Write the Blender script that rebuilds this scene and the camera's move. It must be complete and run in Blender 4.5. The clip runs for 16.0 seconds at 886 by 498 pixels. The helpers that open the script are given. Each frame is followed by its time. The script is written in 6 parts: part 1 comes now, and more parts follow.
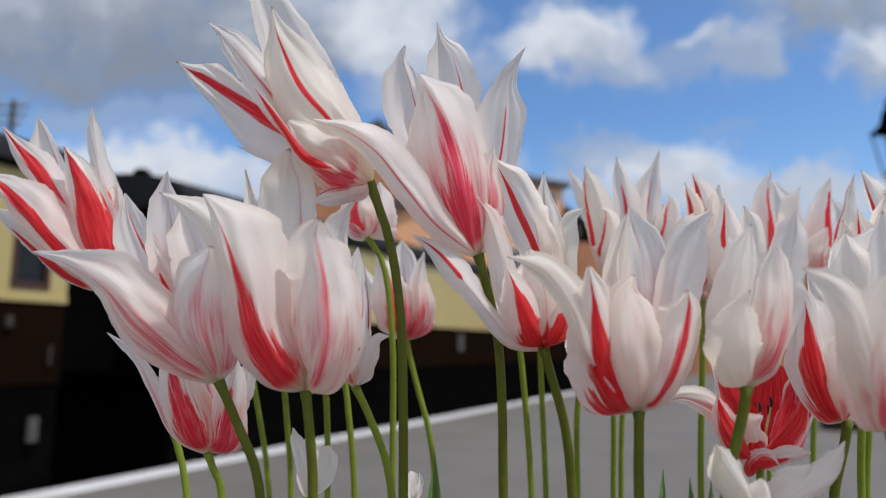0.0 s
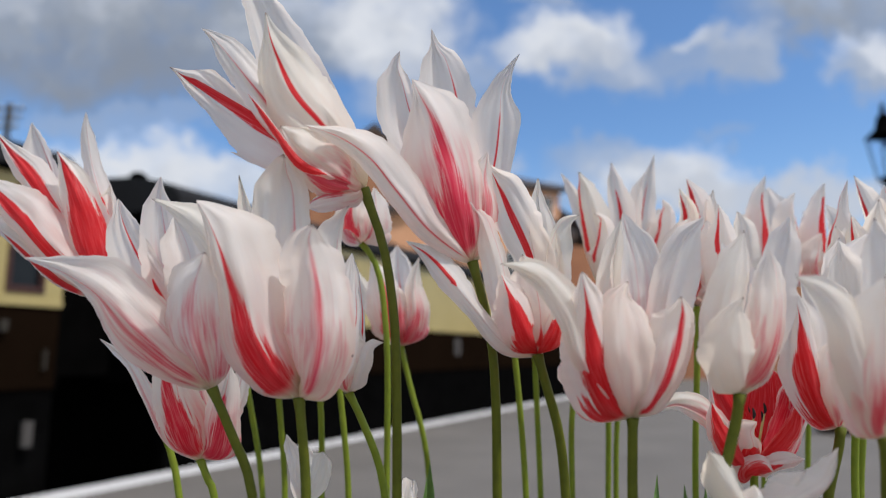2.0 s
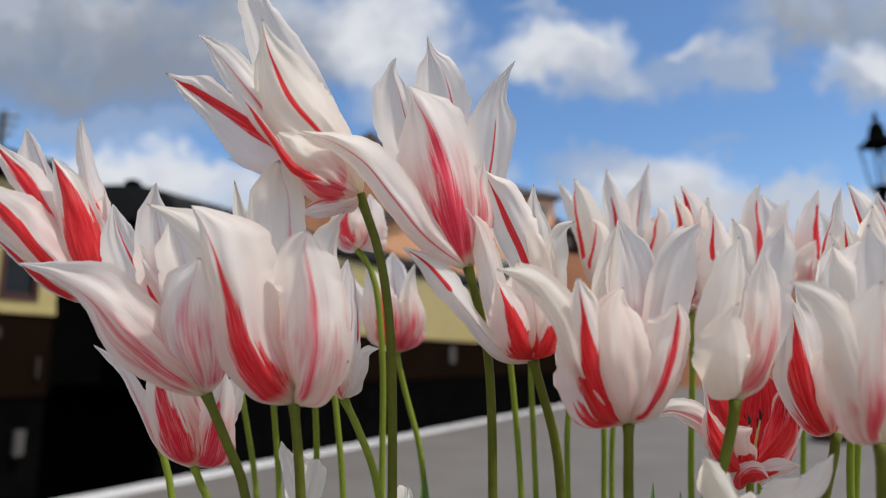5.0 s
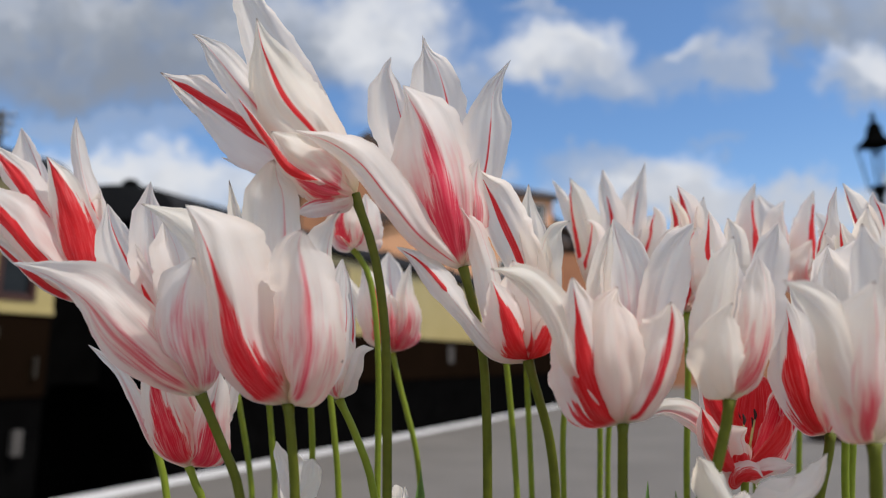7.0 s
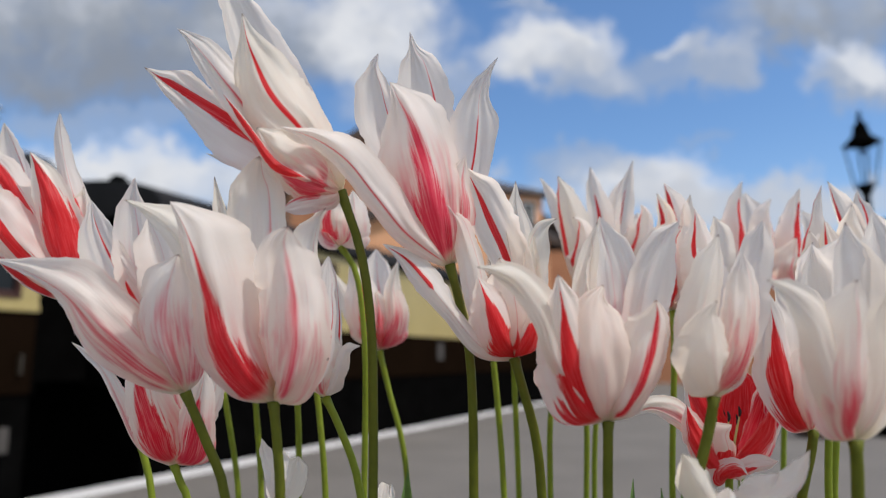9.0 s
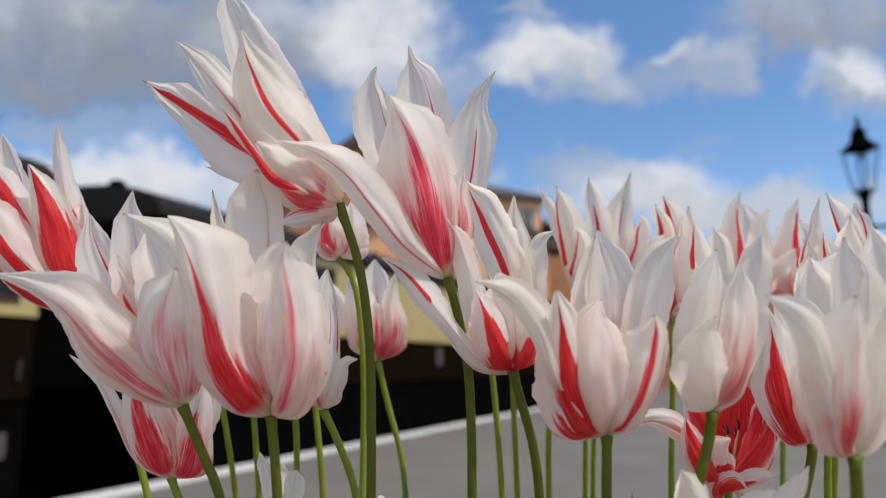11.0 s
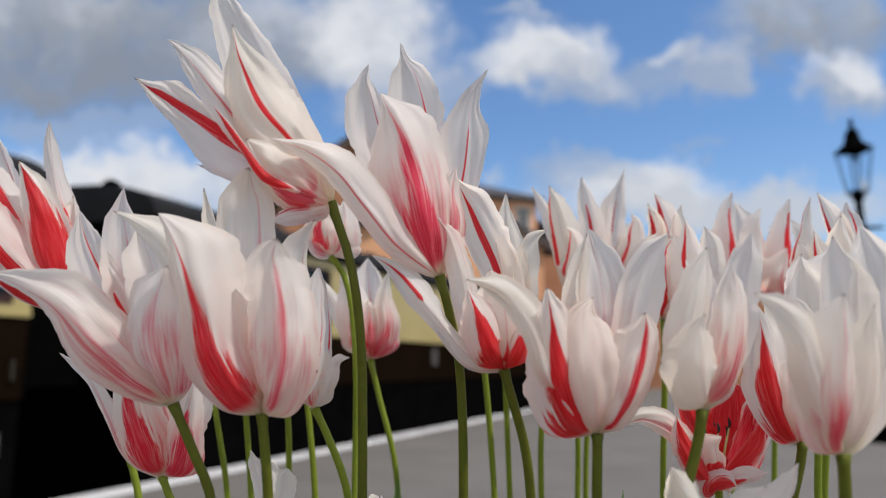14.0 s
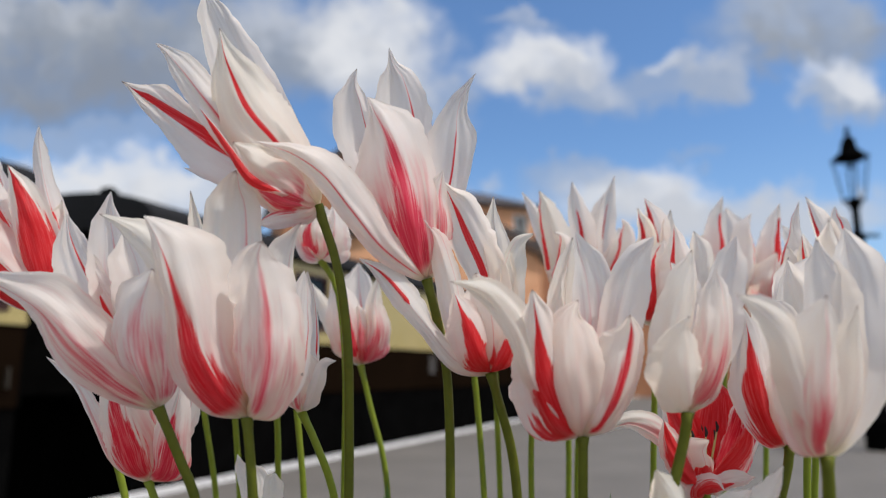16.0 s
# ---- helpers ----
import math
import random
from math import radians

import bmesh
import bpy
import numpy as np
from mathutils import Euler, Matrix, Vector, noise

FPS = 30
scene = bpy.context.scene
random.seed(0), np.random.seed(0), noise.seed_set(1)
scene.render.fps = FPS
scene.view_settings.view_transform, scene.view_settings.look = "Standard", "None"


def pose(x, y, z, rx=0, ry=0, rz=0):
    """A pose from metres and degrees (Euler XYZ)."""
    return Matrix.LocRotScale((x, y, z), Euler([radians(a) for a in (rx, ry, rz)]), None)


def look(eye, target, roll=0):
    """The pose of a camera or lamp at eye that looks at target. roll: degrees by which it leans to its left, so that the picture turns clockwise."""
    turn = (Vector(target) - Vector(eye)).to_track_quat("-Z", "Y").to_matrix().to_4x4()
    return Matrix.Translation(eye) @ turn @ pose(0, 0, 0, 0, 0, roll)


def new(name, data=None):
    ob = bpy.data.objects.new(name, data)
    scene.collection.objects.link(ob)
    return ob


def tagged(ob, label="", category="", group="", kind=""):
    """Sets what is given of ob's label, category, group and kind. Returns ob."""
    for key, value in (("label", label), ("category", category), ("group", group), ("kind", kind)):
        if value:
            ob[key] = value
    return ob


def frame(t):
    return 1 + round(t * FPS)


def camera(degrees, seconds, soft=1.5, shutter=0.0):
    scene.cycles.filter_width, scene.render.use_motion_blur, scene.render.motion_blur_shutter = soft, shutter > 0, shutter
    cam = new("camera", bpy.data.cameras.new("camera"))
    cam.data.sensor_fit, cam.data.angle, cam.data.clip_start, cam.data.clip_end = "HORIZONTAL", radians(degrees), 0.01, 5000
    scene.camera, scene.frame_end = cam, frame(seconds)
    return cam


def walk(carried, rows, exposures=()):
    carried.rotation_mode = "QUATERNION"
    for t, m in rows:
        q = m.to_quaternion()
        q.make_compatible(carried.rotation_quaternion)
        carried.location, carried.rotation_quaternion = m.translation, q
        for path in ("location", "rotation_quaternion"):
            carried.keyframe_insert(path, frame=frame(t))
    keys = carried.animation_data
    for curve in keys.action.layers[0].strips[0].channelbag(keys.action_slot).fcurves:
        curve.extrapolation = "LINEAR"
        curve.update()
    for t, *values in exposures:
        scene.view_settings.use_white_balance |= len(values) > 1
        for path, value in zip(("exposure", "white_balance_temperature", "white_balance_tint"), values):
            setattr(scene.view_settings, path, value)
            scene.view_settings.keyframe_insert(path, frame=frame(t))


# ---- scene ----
# ---- camera ----
cam = camera(66.0, 16.0, soft=1.15)
cam.data.dof.use_dof = True
cam.data.dof.focus_distance = 0.305
cam.data.dof.aperture_fstop = 6.8
EYE_HEIGHT = 0.95
# seconds, x mm, y mm, z mm, tilt up, lean, turn
PATH = [
    (0, -2.59, -0.31, -0.29, 8.407, -0.02, 0.785),
    (0.5, -1.39, -0.27, -1.00, 8.362, -0.01, 0.689),
    (1, 0.24, -0.31, -0.20, 8.351, 0.00, 0.536),
    (1.5, -0.51, -0.26, 0.25, 8.569, -0.01, 0.479),
    (2, -1.48, -0.25, 0.71, 8.734, 0.00, 0.499),
    (2.5, -1.75, 0.12, -0.21, 8.841, -0.01, 0.415),
    (3, -0.10, 0.10, -0.60, 8.959, -0.02, 0.220),
    (3.5, -0.92, 0.04, -0.14, 8.960, 0.01, 0.132),
    (4, -1.68, -0.38, -0.08, 9.220, 0.00, 0.175),
    (6.5, -1.11, 0.53, -0.12, 9.452, -0.00, -0.040),
    (7, -0.19, 0.05, -0.14, 9.389, 0.01, -0.034),
    (7.5, -0.63, 0.29, -0.99, 9.392, -0.02, -0.192),
    (8, 1.44, 0.44, -1.48, 9.183, -0.01, -0.588),
    (8.5, 1.22, 0.60, -0.62, 9.007, 0.01, -0.811),
    (9, 1.15, 0.50, 0.15, 9.133, 0.02, -0.899),
    (9.5, 0.85, 0.30, 1.55, 9.205, -0.00, -0.840),
    (12, 3.39, 0.38, 3.76, 9.848, 0.02, -1.074),
    (12.5, 5.85, 0.42, 2.19, 9.955, 0.02, -0.970),
    (13, 6.44, 0.35, 2.86, 9.700, 0.02, -1.138),
    (13.5, 3.30, 0.29, 2.17, 9.561, -0.00, -1.297),
    (14, 3.00, 0.24, 2.69, 9.575, -0.00, -1.381),
    (14.5, 7.85, -0.25, 1.24, 9.909, 0.00, -1.339),
    (15, 7.00, -0.02, 0.90, 10.196, 0.00, -1.374),
    (15.5, 7.24, 0.20, -0.17, 10.230, -0.00, -1.392),
    (16, 7.63, 0.27, 0.81, 10.231, 0.01, -1.551),
]
walk(cam, [(t, pose(x / 1000, y / 1000, EYE_HEIGHT + z / 1000, 90 + tilt, lean, turn)) for t, x, y, z, tilt, lean, turn in PATH],
     [(0.0, -0.05, 6220, 10), (1.0, -0.05, 6220, 10), (2.0, -0.03, 6320, 10), (4.0, -0.02, 6500, 10), (9.5, 0.0, 6500, 10), (16.0, 0.0, 6500, 10)])

# ---- sky and sun ----
SUN_AZ, SUN_EL = radians(120), radians(60)      # azimuth from +y towards +x
SKY_TILT = radians(9.36)


def sky_world():
    w = bpy.data.worlds.new("sky")
    scene.world = w
    w.use_nodes = True
    nt = w.node_tree
    nt.nodes.clear()
    N, L = nt.nodes.new, nt.links.new

    def math_(op, a, b=None, clamp=False):
        n = N("ShaderNodeMath")
        n.operation, n.use_clamp = op, clamp
        for i, v in enumerate((a, b)):
            if v is None:
                continue
            if isinstance(v, (int, float)):
                n.inputs[i].default_value = v
            else:
                L(v, n.inputs[i])
        return n.outputs[0]

    def vmath(op, a, b=None, c=None):
        n = N("ShaderNodeVectorMath")
        n.operation = op
        for i, v in enumerate((a, b, c)):
            if v is None:
                continue
            if isinstance(v, tuple):
                n.inputs[i].default_value = v
            else:
                L(v, n.inputs[i])
        return n.outputs["Value"] if op in ("DOT_PRODUCT", "LENGTH") else n.outputs[0]

    def smooth(v, lo, hi, a=0.0, b=1.0):
        n = N("ShaderNodeMapRange")
        n.interpolation_type = "SMOOTHSTEP"
        L(v, n.inputs[0])
        for i, x in enumerate((lo, hi, a, b)):
            n.inputs[1 + i].default_value = x
        return n.outputs[0]

    def mix(fac, a, b):
        n = N("ShaderNodeMix")
        n.data_type = "RGBA"
        if isinstance(fac, float):
            n.inputs[0].default_value = fac
        else:
            L(fac, n.inputs[0])
        for i, v in ((6, a), (7, b)):
            if isinstance(v, tuple):
                n.inputs[i].default_value = v
            else:
                L(v, n.inputs[i])
        return n.outputs[2]

    d = N("ShaderNodeTexCoord").outputs["Generated"]
    sky = N("ShaderNodeTexSky")
    sky.sky_type, sky.sun_disc = "NISHITA", False
    sky.sun_elevation, sky.sun_rotation = SUN_EL, SUN_AZ
    sky.air_density, sky.dust_density, sky.ozone_density = 1.0, 0.6, 2.0
    blue = vmath("MULTIPLY", sky.outputs[0], (0.075 * SKY_GAIN[0], 0.075 * SKY_GAIN[1], 0.075 * SKY_GAIN[2]))

    # coordinates on a plane square to the north sky, in thousandths
    f = vmath("DOT_PRODUCT", d, (0, math.cos(SKY_TILT), math.sin(SKY_TILT)))
    fs = math_("MAXIMUM", f, 0.05)
    u = math_("DIVIDE", vmath("DOT_PRODUCT", d, (1, 0, 0)), fs)
    v = math_("DIVIDE", vmath("DOT_PRODUCT", d, (0, -math.sin(SKY_TILT), math.cos(SKY_TILT))), fs)
    comb = N("ShaderNodeCombineXYZ")
    L(u, comb.inputs[0]), L(v, comb.inputs[1])
    uv = comb.outputs[0]

    def noise_(vec, scale, detail, rough):
        n = N("ShaderNodeTexNoise")
        n.inputs["Scale"].default_value, n.inputs["Detail"].default_value, n.inputs["Roughness"].default_value = scale, detail, rough
        L(vec, n.inputs["Vector"])
        return n
    n1 = noise_(uv, 6.0, 8, 0.68)
    warp = vmath("MULTIPLY", vmath("SUBTRACT", n1.outputs["Color"], (0.5, 0.5, 0.5)), (0.22, 0.20, 0))
    uvw = vmath("ADD", uv, warp)
    texture = noise_(uv, 9.0, 8, 0.66).outputs[0]
    front = smooth(f, 0.05, 0.3)
    WHITE, PALE, GREY = (0.74, 0.76, 0.80, 1), (0.57, 0.60, 0.66, 1), (0.315, 0.35, 0.41, 1)
    SHADE, DARK = (0.38, 0.44, 0.55, 1), (0.25, 0.285, 0.35, 1)
    billow = noise_(vmath("ADD", uv, warp), 13.0, 6, 0.6).outputs[0]
    col = blue
    # soft haze towards the horizon
    z = N("ShaderNodeSeparateXYZ")
    L(d, z.inputs[0])
    col = mix(smooth(z.outputs[2], 0.0, 0.34, 0.5, 0.0), col, (0.42, 0.58, 0.80, 1))
    HIGH = [  # centre and half size on that plane, strength, tone above and below
        ((-0.509, 0.303), (0.356, 0.104), 1, GREY, DARK), ((-0.600, 0.361), (0.215, 0.037), 0.55, PALE, GREY),
        ((-0.376, 0.241), (0.124, 0.037), 0.6, DARK, DARK), ((-0.219, 0.316), (0.108, 0.091), 0.8, PALE, GREY),
        ((-0.078, 0.299), (0.104, 0.087), 1, WHITE, PALE), ((0.013, 0.241), (0.066, 0.033), 0.7, PALE, SHADE),
        ((0.179, 0.295), (0.099, 0.051), 1, WHITE, PALE), ((0.229, 0.249), (0.091, 0.040), 0.8, PALE, SHADE),
        ((0.096, 0.283), (0.050, 0.025), 0.6, WHITE, PALE), ((0.382, 0.268), (0.087, 0.041), 0.6, SHADE, SHADE),
        ((0.436, 0.270), (0.041, 0.046), 0.75, PALE, SHADE), ((0.374, 0.297), (0.029, 0.017), 0.6, WHITE, PALE),
        ((0.568, 0.345), (0.145, 0.066), 1, SHADE, GREY), ((0.630, 0.249), (0.075, 0.051), 0.95, WHITE, SHADE),
        ((0.142, 0.362), (0.054, 0.013), 0.5, PALE, SHADE),
    ]
    LOW = [
        ((-0.036, 0.191), (0.108, 0.033), 0.45, PALE, SHADE), ((-0.484, 0.179), (0.157, 0.022), 0.55, SHADE, SHADE),
        ((-0.476, 0.113), (0.141, 0.043), 1, WHITE, PALE), ((-0.318, 0.088), (0.157, 0.041), 0.9, WHITE, PALE),
        ((0.320, 0.088), (0.120, 0.051), 1, WHITE, PALE), ((0.229, 0.117), (0.083, 0.029), 0.55, SHADE, SHADE),
        ((0.500, 0.068), (0.21, 0.042), 0.9, PALE, PALE), ((0.063, 0.080), (0.133, 0.033), 0.6, PALE, SHADE),
        ((0.403, 0.154), (0.041, 0.010), 0.3, SHADE, SHADE),
    ]
    for (cx, cy), (rx, ry), strength, top, belly in HIGH + LOW:
        q = vmath("MULTIPLY", vmath("SUBTRACT", uvw, (cx, cy, 0)), (1 / rx, 1 / ry, 0))
        m = smooth(vmath("LENGTH", q), 1.3, 0.55, 0.0, strength)
        m = math_("MULTIPLY", m, smooth(texture, 0.32, 0.60, 0.76, 1.0))
        rise = vmath("DOT_PRODUCT", q, (-0.25, 0.9, 0))
        lit = smooth(math_("ADD", rise, math_("MULTIPLY", math_("SUBTRACT", billow, 0.5), 4.0)), -0.75, 0.6)
        col = mix(math_("MULTIPLY", m, front), col, mix(lit, belly, top))
    # broken cloud over the unseen rest of the sky, added as pale fill light
    n3 = noise_(d, 3.0, 6, 0.6)
    other = math_("MULTIPLY", smooth(n3.outputs[0], 0.38, 0.52), smooth(f, 0.75, 0.45))
    col = mix(other, col, (0.86, 0.87, 0.89, 1))
    bg = N("ShaderNodeBackground")
    L(col, bg.inputs[0])
    bg.inputs[1].default_value = 1.0
    L(bg.outputs[0], N("ShaderNodeOutputWorld").inputs[0])


SKY_GAIN = (1.42, 1.78, 2.1)
sky_world()
sun = new("sun", bpy.data.lights.new("sun", "SUN"))
sun.data.energy, sun.data.angle, sun.data.color = 2.95, radians(2.0), (1.0, 0.925, 0.84)
sun.matrix_world = look((8 * math.sin(SUN_AZ) * math.cos(SUN_EL), 8 * math.cos(SUN_AZ) * math.cos(SUN_EL), 8 * math.sin(SUN_EL)), (0, 0, 0))


# ---- materials ----
def material(name):
    m = bpy.data.materials.new(name)
    m.use_nodes = True
    nt = m.node_tree
    return m, nt, nt.nodes["Principled BSDF"], nt.nodes.new, nt.links.new


def rough_paint(name, a, b, rough=0.6, metal=0.0, scale=6.0, bump=0.15, fine=60.0, spec=0.5):
    """Two tones broken by large stains and fine grain, with a fine relief."""
    m, nt, bsdf, N, L = material(name)
    tc = N("ShaderNodeTexCoord").outputs["Object"]
    n1, n2 = N("ShaderNodeTexNoise"), N("ShaderNodeTexNoise")
    for n, s, dt in ((n1, scale, 5), (n2, fine, 4)):
        n.inputs["Scale"].default_value, n.inputs["Detail"].default_value = s, dt
        L(tc, n.inputs["Vector"])
    add = N("ShaderNodeMath")
    add.operation = "MULTIPLY_ADD"
    L(n2.outputs[0], add.inputs[0])
    add.inputs[1].default_value = 0.5
    L(n1.outputs[0], add.inputs[2])
    ramp = N("ShaderNodeMapRange")
    L(add.outputs[0], ramp.inputs[0])
    ramp.inputs[1].default_value, ramp.inputs[2].default_value = 0.45, 1.05
    mx = N("ShaderNodeMix")
    mx.data_type = "RGBA"
    L(ramp.outputs[0], mx.inputs[0])
    mx.inputs[6].default_value, mx.inputs[7].default_value = (*a, 1), (*b, 1)
    L(mx.outputs[2], bsdf.inputs["Base Color"])
    bsdf.inputs["Roughness"].default_value, bsdf.inputs["Metallic"].default_value = rough, metal
    bsdf.inputs["Specular IOR Level"].default_value = spec
    bp = N("ShaderNodeBump")
    bp.inputs["Strength"].default_value, bp.inputs["Distance"].default_value = bump, 0.01
    L(n2.outputs[0], bp.inputs["Height"])
    L(bp.outputs[0], bsdf.inputs["Normal"])
    return m


def petal_material():
    """White petal, crimson flame along the midrib read from the petal's own coordinates; light passes through it."""
    m, nt, bsdf, N, L = material("petal")

    def M(op, a, b=None, c=None, clamp=False):
        n = N("ShaderNodeMath")
        n.operation, n.use_clamp = op, clamp
        for i, v in enumerate((a, b, c)):
            if v is None:
                continue
            if isinstance(v, (int, float)):
                n.inputs[i].default_value = v
            else:
                L(v, n.inputs[i])
        return n.outputs[0]

    def SS(v, lo, hi, a=0.0, b=1.0):
        n = N("ShaderNodeMapRange")
        n.interpolation_type = "SMOOTHSTEP"
        for i, x in enumerate((v, lo, hi, a, b)):
            if isinstance(x, (int, float)):
                n.inputs[i].default_value = x
            else:
                L(x, n.inputs[i])
        return n.outputs[0]

    def MIX(fac, a, b):
        n = N("ShaderNodeMix")
        n.data_type = "RGBA"
        for i, v in ((0, fac), (6, a), (7, b)):
            if isinstance(v, tuple):
                n.inputs[i].default_value = (*v, 1)
            else:
                L(v, n.inputs[i])
        return n.outputs[2]

    def coords(name):
        n, sep = N("ShaderNodeUVMap"), N("ShaderNodeSeparateXYZ")
        n.uv_map = name
        L(n.outputs[0], sep.inputs[0])
        return sep.outputs[0], sep.outputs[1]
    across, along = coords("place")
    half, reach = coords("flame")
    start, shift = coords("lick")
    soft_, taper = coords("feather")
    seed = N("ShaderNodeObjectInfo").outputs["Random"]
    v = M("MULTIPLY_ADD", across, 2.0, -1.0)
    a = M("ABSOLUTE", v)
    off = M("ABSOLUTE", M("SUBTRACT", v, shift))
    # streaks that run along the petal
    cv = N("ShaderNodeCombineXYZ")
    L(M("MULTIPLY", across, 17.0), cv.inputs[0]), L(M("MULTIPLY", along, 2.2), cv.inputs[1]), L(M("MULTIPLY", seed, 50.0), cv.inputs[2])
    streak = N("ShaderNodeTexNoise")
    streak.inputs["Scale"].default_value, streak.inputs["Detail"].default_value = 1.0, 4
    L(cv.outputs[0], streak.inputs["Vector"])
    cv2 = N("ShaderNodeCombineXYZ")
    L(M("MULTIPLY", across, 60.0), cv2.inputs[0]), L(M("MULTIPLY", along, 5.0), cv2.inputs[1]), L(M("MULTIPLY", seed, 31.0), cv2.inputs[2])
    vein = N("ShaderNodeTexNoise")
    vein.inputs["Scale"].default_value, vein.inputs["Detail"].default_value = 1.0, 3
    L(cv2.outputs[0], vein.inputs["Vector"])
    cv3 = N("ShaderNodeCombineXYZ")
    L(M("MULTIPLY", across, 7.0), cv3.inputs[0]), L(M("MULTIPLY", along, 3.0), cv3.inputs[1]), L(M("MULTIPLY", seed, 77.0), cv3.inputs[2])
    patch = N("ShaderNodeTexNoise")
    patch.inputs["Scale"].default_value, patch.inputs["Detail"].default_value = 1.0, 3
    L(cv3.outputs[0], patch.inputs["Vector"])
    sn = streak.outputs[0]
    # flame: from its start it narrows towards its reach; ragged along the veins
    t = M("DIVIDE", M("SUBTRACT", along, start), M("MAXIMUM", M("SUBTRACT", reach, start), 0.05))
    left_ = M("SUBTRACT", 1.0, t, None, True)
    body = M("POWER", M("MAXIMUM", left_, 0.0001), taper)
    w = M("MULTIPLY", M("MULTIPLY", half, body), SS(t, -0.02, 0.10))
    w = M("MULTIPLY", w, SS(t, 0.93, 1.04, 1.0, 0.0))
    wob = M("MULTIPLY", M("SUBTRACT", M("MULTIPLY_ADD", vein.outputs[0], 0.35, M("MULTIPLY", sn, 0.65)), 0.5), M("MULTIPLY_ADD", soft_, 3.6, 2.1))
    edge = M("MULTIPLY", w, M("ADD", wob, 1.0))
    blur = M("MULTIPLY_ADD", soft_, 0.12, 0.018)
    red = SS(M("SUBTRACT", off, edge), blur, M("MULTIPLY", blur, -1.0))
    red = M("MULTIPLY", red, SS(M("SUBTRACT", along, M("MINIMUM", start, 0.0)), 0.03, 0.12))
    red = M("MULTIPLY", red, SS(half, 0.02, 0.04))
    red = M("MULTIPLY", red, M("SUBTRACT", 1.0, M("MULTIPLY", SS(soft_, 0.35, 0.95), SS(sn, 0.36, 0.62, 0.85, 0.4))))
    # pale streaks break the flame, more so towards its edge and where it is feathered
    rim = M("MULTIPLY", SS(M("DIVIDE", off, M("ADD", w, 0.01)), 0.1, 1.0, 0.1, 0.8), SS(soft_, 0.0, 0.5, 0.12, 1.0))
    red = M("MULTIPLY", red, M("SUBTRACT", 1.0, M("MULTIPLY", SS(vein.outputs[0], 0.50, 0.62), rim)))
    # pink feathering outside the flame and on the foot
    pinkw = M("MULTIPLY", M("ADD", w, M("MULTIPLY", half, 0.3)), 1.8)
    pink = SS(M("SUBTRACT", off, pinkw), 0.18, -0.25)
    pink = M("MULTIPLY", M("MULTIPLY", pink, SS(sn, 0.30, 0.66)), M("MULTIPLY", SS(along, 0.8, 0.22), SS(patch.outputs[0], 0.35, 0.6, 0.3, 1.0)))
    pink = M("MULTIPLY", pink, SS(soft_, 0.02, 0.5, 0.06, 0.9))
    # soft crimson smears in patches beside the flame and on the lower half
    smear = M("MULTIPLY", SS(patch.outputs[0], 0.46, 0.66), M("MULTIPLY", SS(vein.outputs[0], 0.30, 0.62), SS(along, 0.85, 0.3)))
    smear = M("MULTIPLY", M("MULTIPLY", smear, SS(half, 0.03, 0.2, 0.10, 0.8)), SS(soft_, 0.1, 0.8, 0.12, 1.0))
    blush = M("MULTIPLY", SS(along, 0.8, 0.08, 0.0, 0.48), SS(half, 0.02, 0.25, 0.4, 1.0))
    blush = M("MULTIPLY", blush, SS(soft_, 0.0, 0.9, 0.55, 1.2), None, True)
    tone = N("ShaderNodeTexNoise")
    tone.inputs["Scale"].default_value, tone.inputs["Detail"].default_value = 45.0, 4
    L(N("ShaderNodeTexCoord").outputs["Object"], tone.inputs["Vector"])
    white = MIX(SS(tone.outputs[0], 0.3, 0.7), (0.95, 0.94, 0.93), (0.925, 0.905, 0.89))
    white = MIX(SS(seed, 0.55, 0.95, 0.0, 0.6), white, (0.925, 0.915, 0.83))
    white = MIX(SS(vein.outputs[0], 0.42, 0.75, 0.0, 0.13), white, (0.84, 0.78, 0.755))
    c = MIX(blush, white, (0.93, 0.67, 0.56))
    c = MIX(smear, c, (0.84, 0.26, 0.32))
    c = MIX(pink, c, (0.80, 0.17, 0.24))
    deep = MIX(SS(vein.outputs[0], 0.35, 0.7), (0.80, 0.022, 0.030), (0.87, 0.060, 0.075))
    deep = MIX(SS(soft_, 0.12, 0.5), deep, MIX(SS(vein.outputs[0], 0.35, 0.7), (0.80, 0.024, 0.085), (0.87, 0.10, 0.17)))
    # creamy yellow foot
    c = MIX(SS(along, 0.14, 0.0, 0.0, 0.7), c, (0.84, 0.80, 0.60))
    c = MIX(red, c, deep)
    # a few dark specks of pollen and dirt
    vor = N("ShaderNodeTexVoronoi")
    vor.inputs["Scale"].default_value = 95.0
    L(N("ShaderNodeTexCoord").outputs["Object"], vor.inputs["Vector"])
    sv = N("ShaderNodeSeparateXYZ")
    L(vor.outputs["Color"], sv.inputs[0])
    speck = M("MULTIPLY", SS(vor.outputs["Distance"], 0.075, 0.045), M("GREATER_THAN", sv.outputs[0], 0.975))
    c = MIX(M("MULTIPLY", speck, 0.6), c, (0.05, 0.03, 0.025))
    # dry brown tip
    c = MIX(M("MULTIPLY", SS(along, 0.975, 1.0), SS(seed, 0.45, 0.55, 0.0, 0.8)), c, (0.20, 0.10, 0.06))
    L(c, bsdf.inputs["Base Color"])
    bsdf.inputs["Roughness"].default_value = 0.42
    bsdf.inputs["Sheen Weight"].default_value = 0.15
    bsdf.inputs["Specular IOR Level"].default_value = 0.3
    bp = N("ShaderNodeBump")
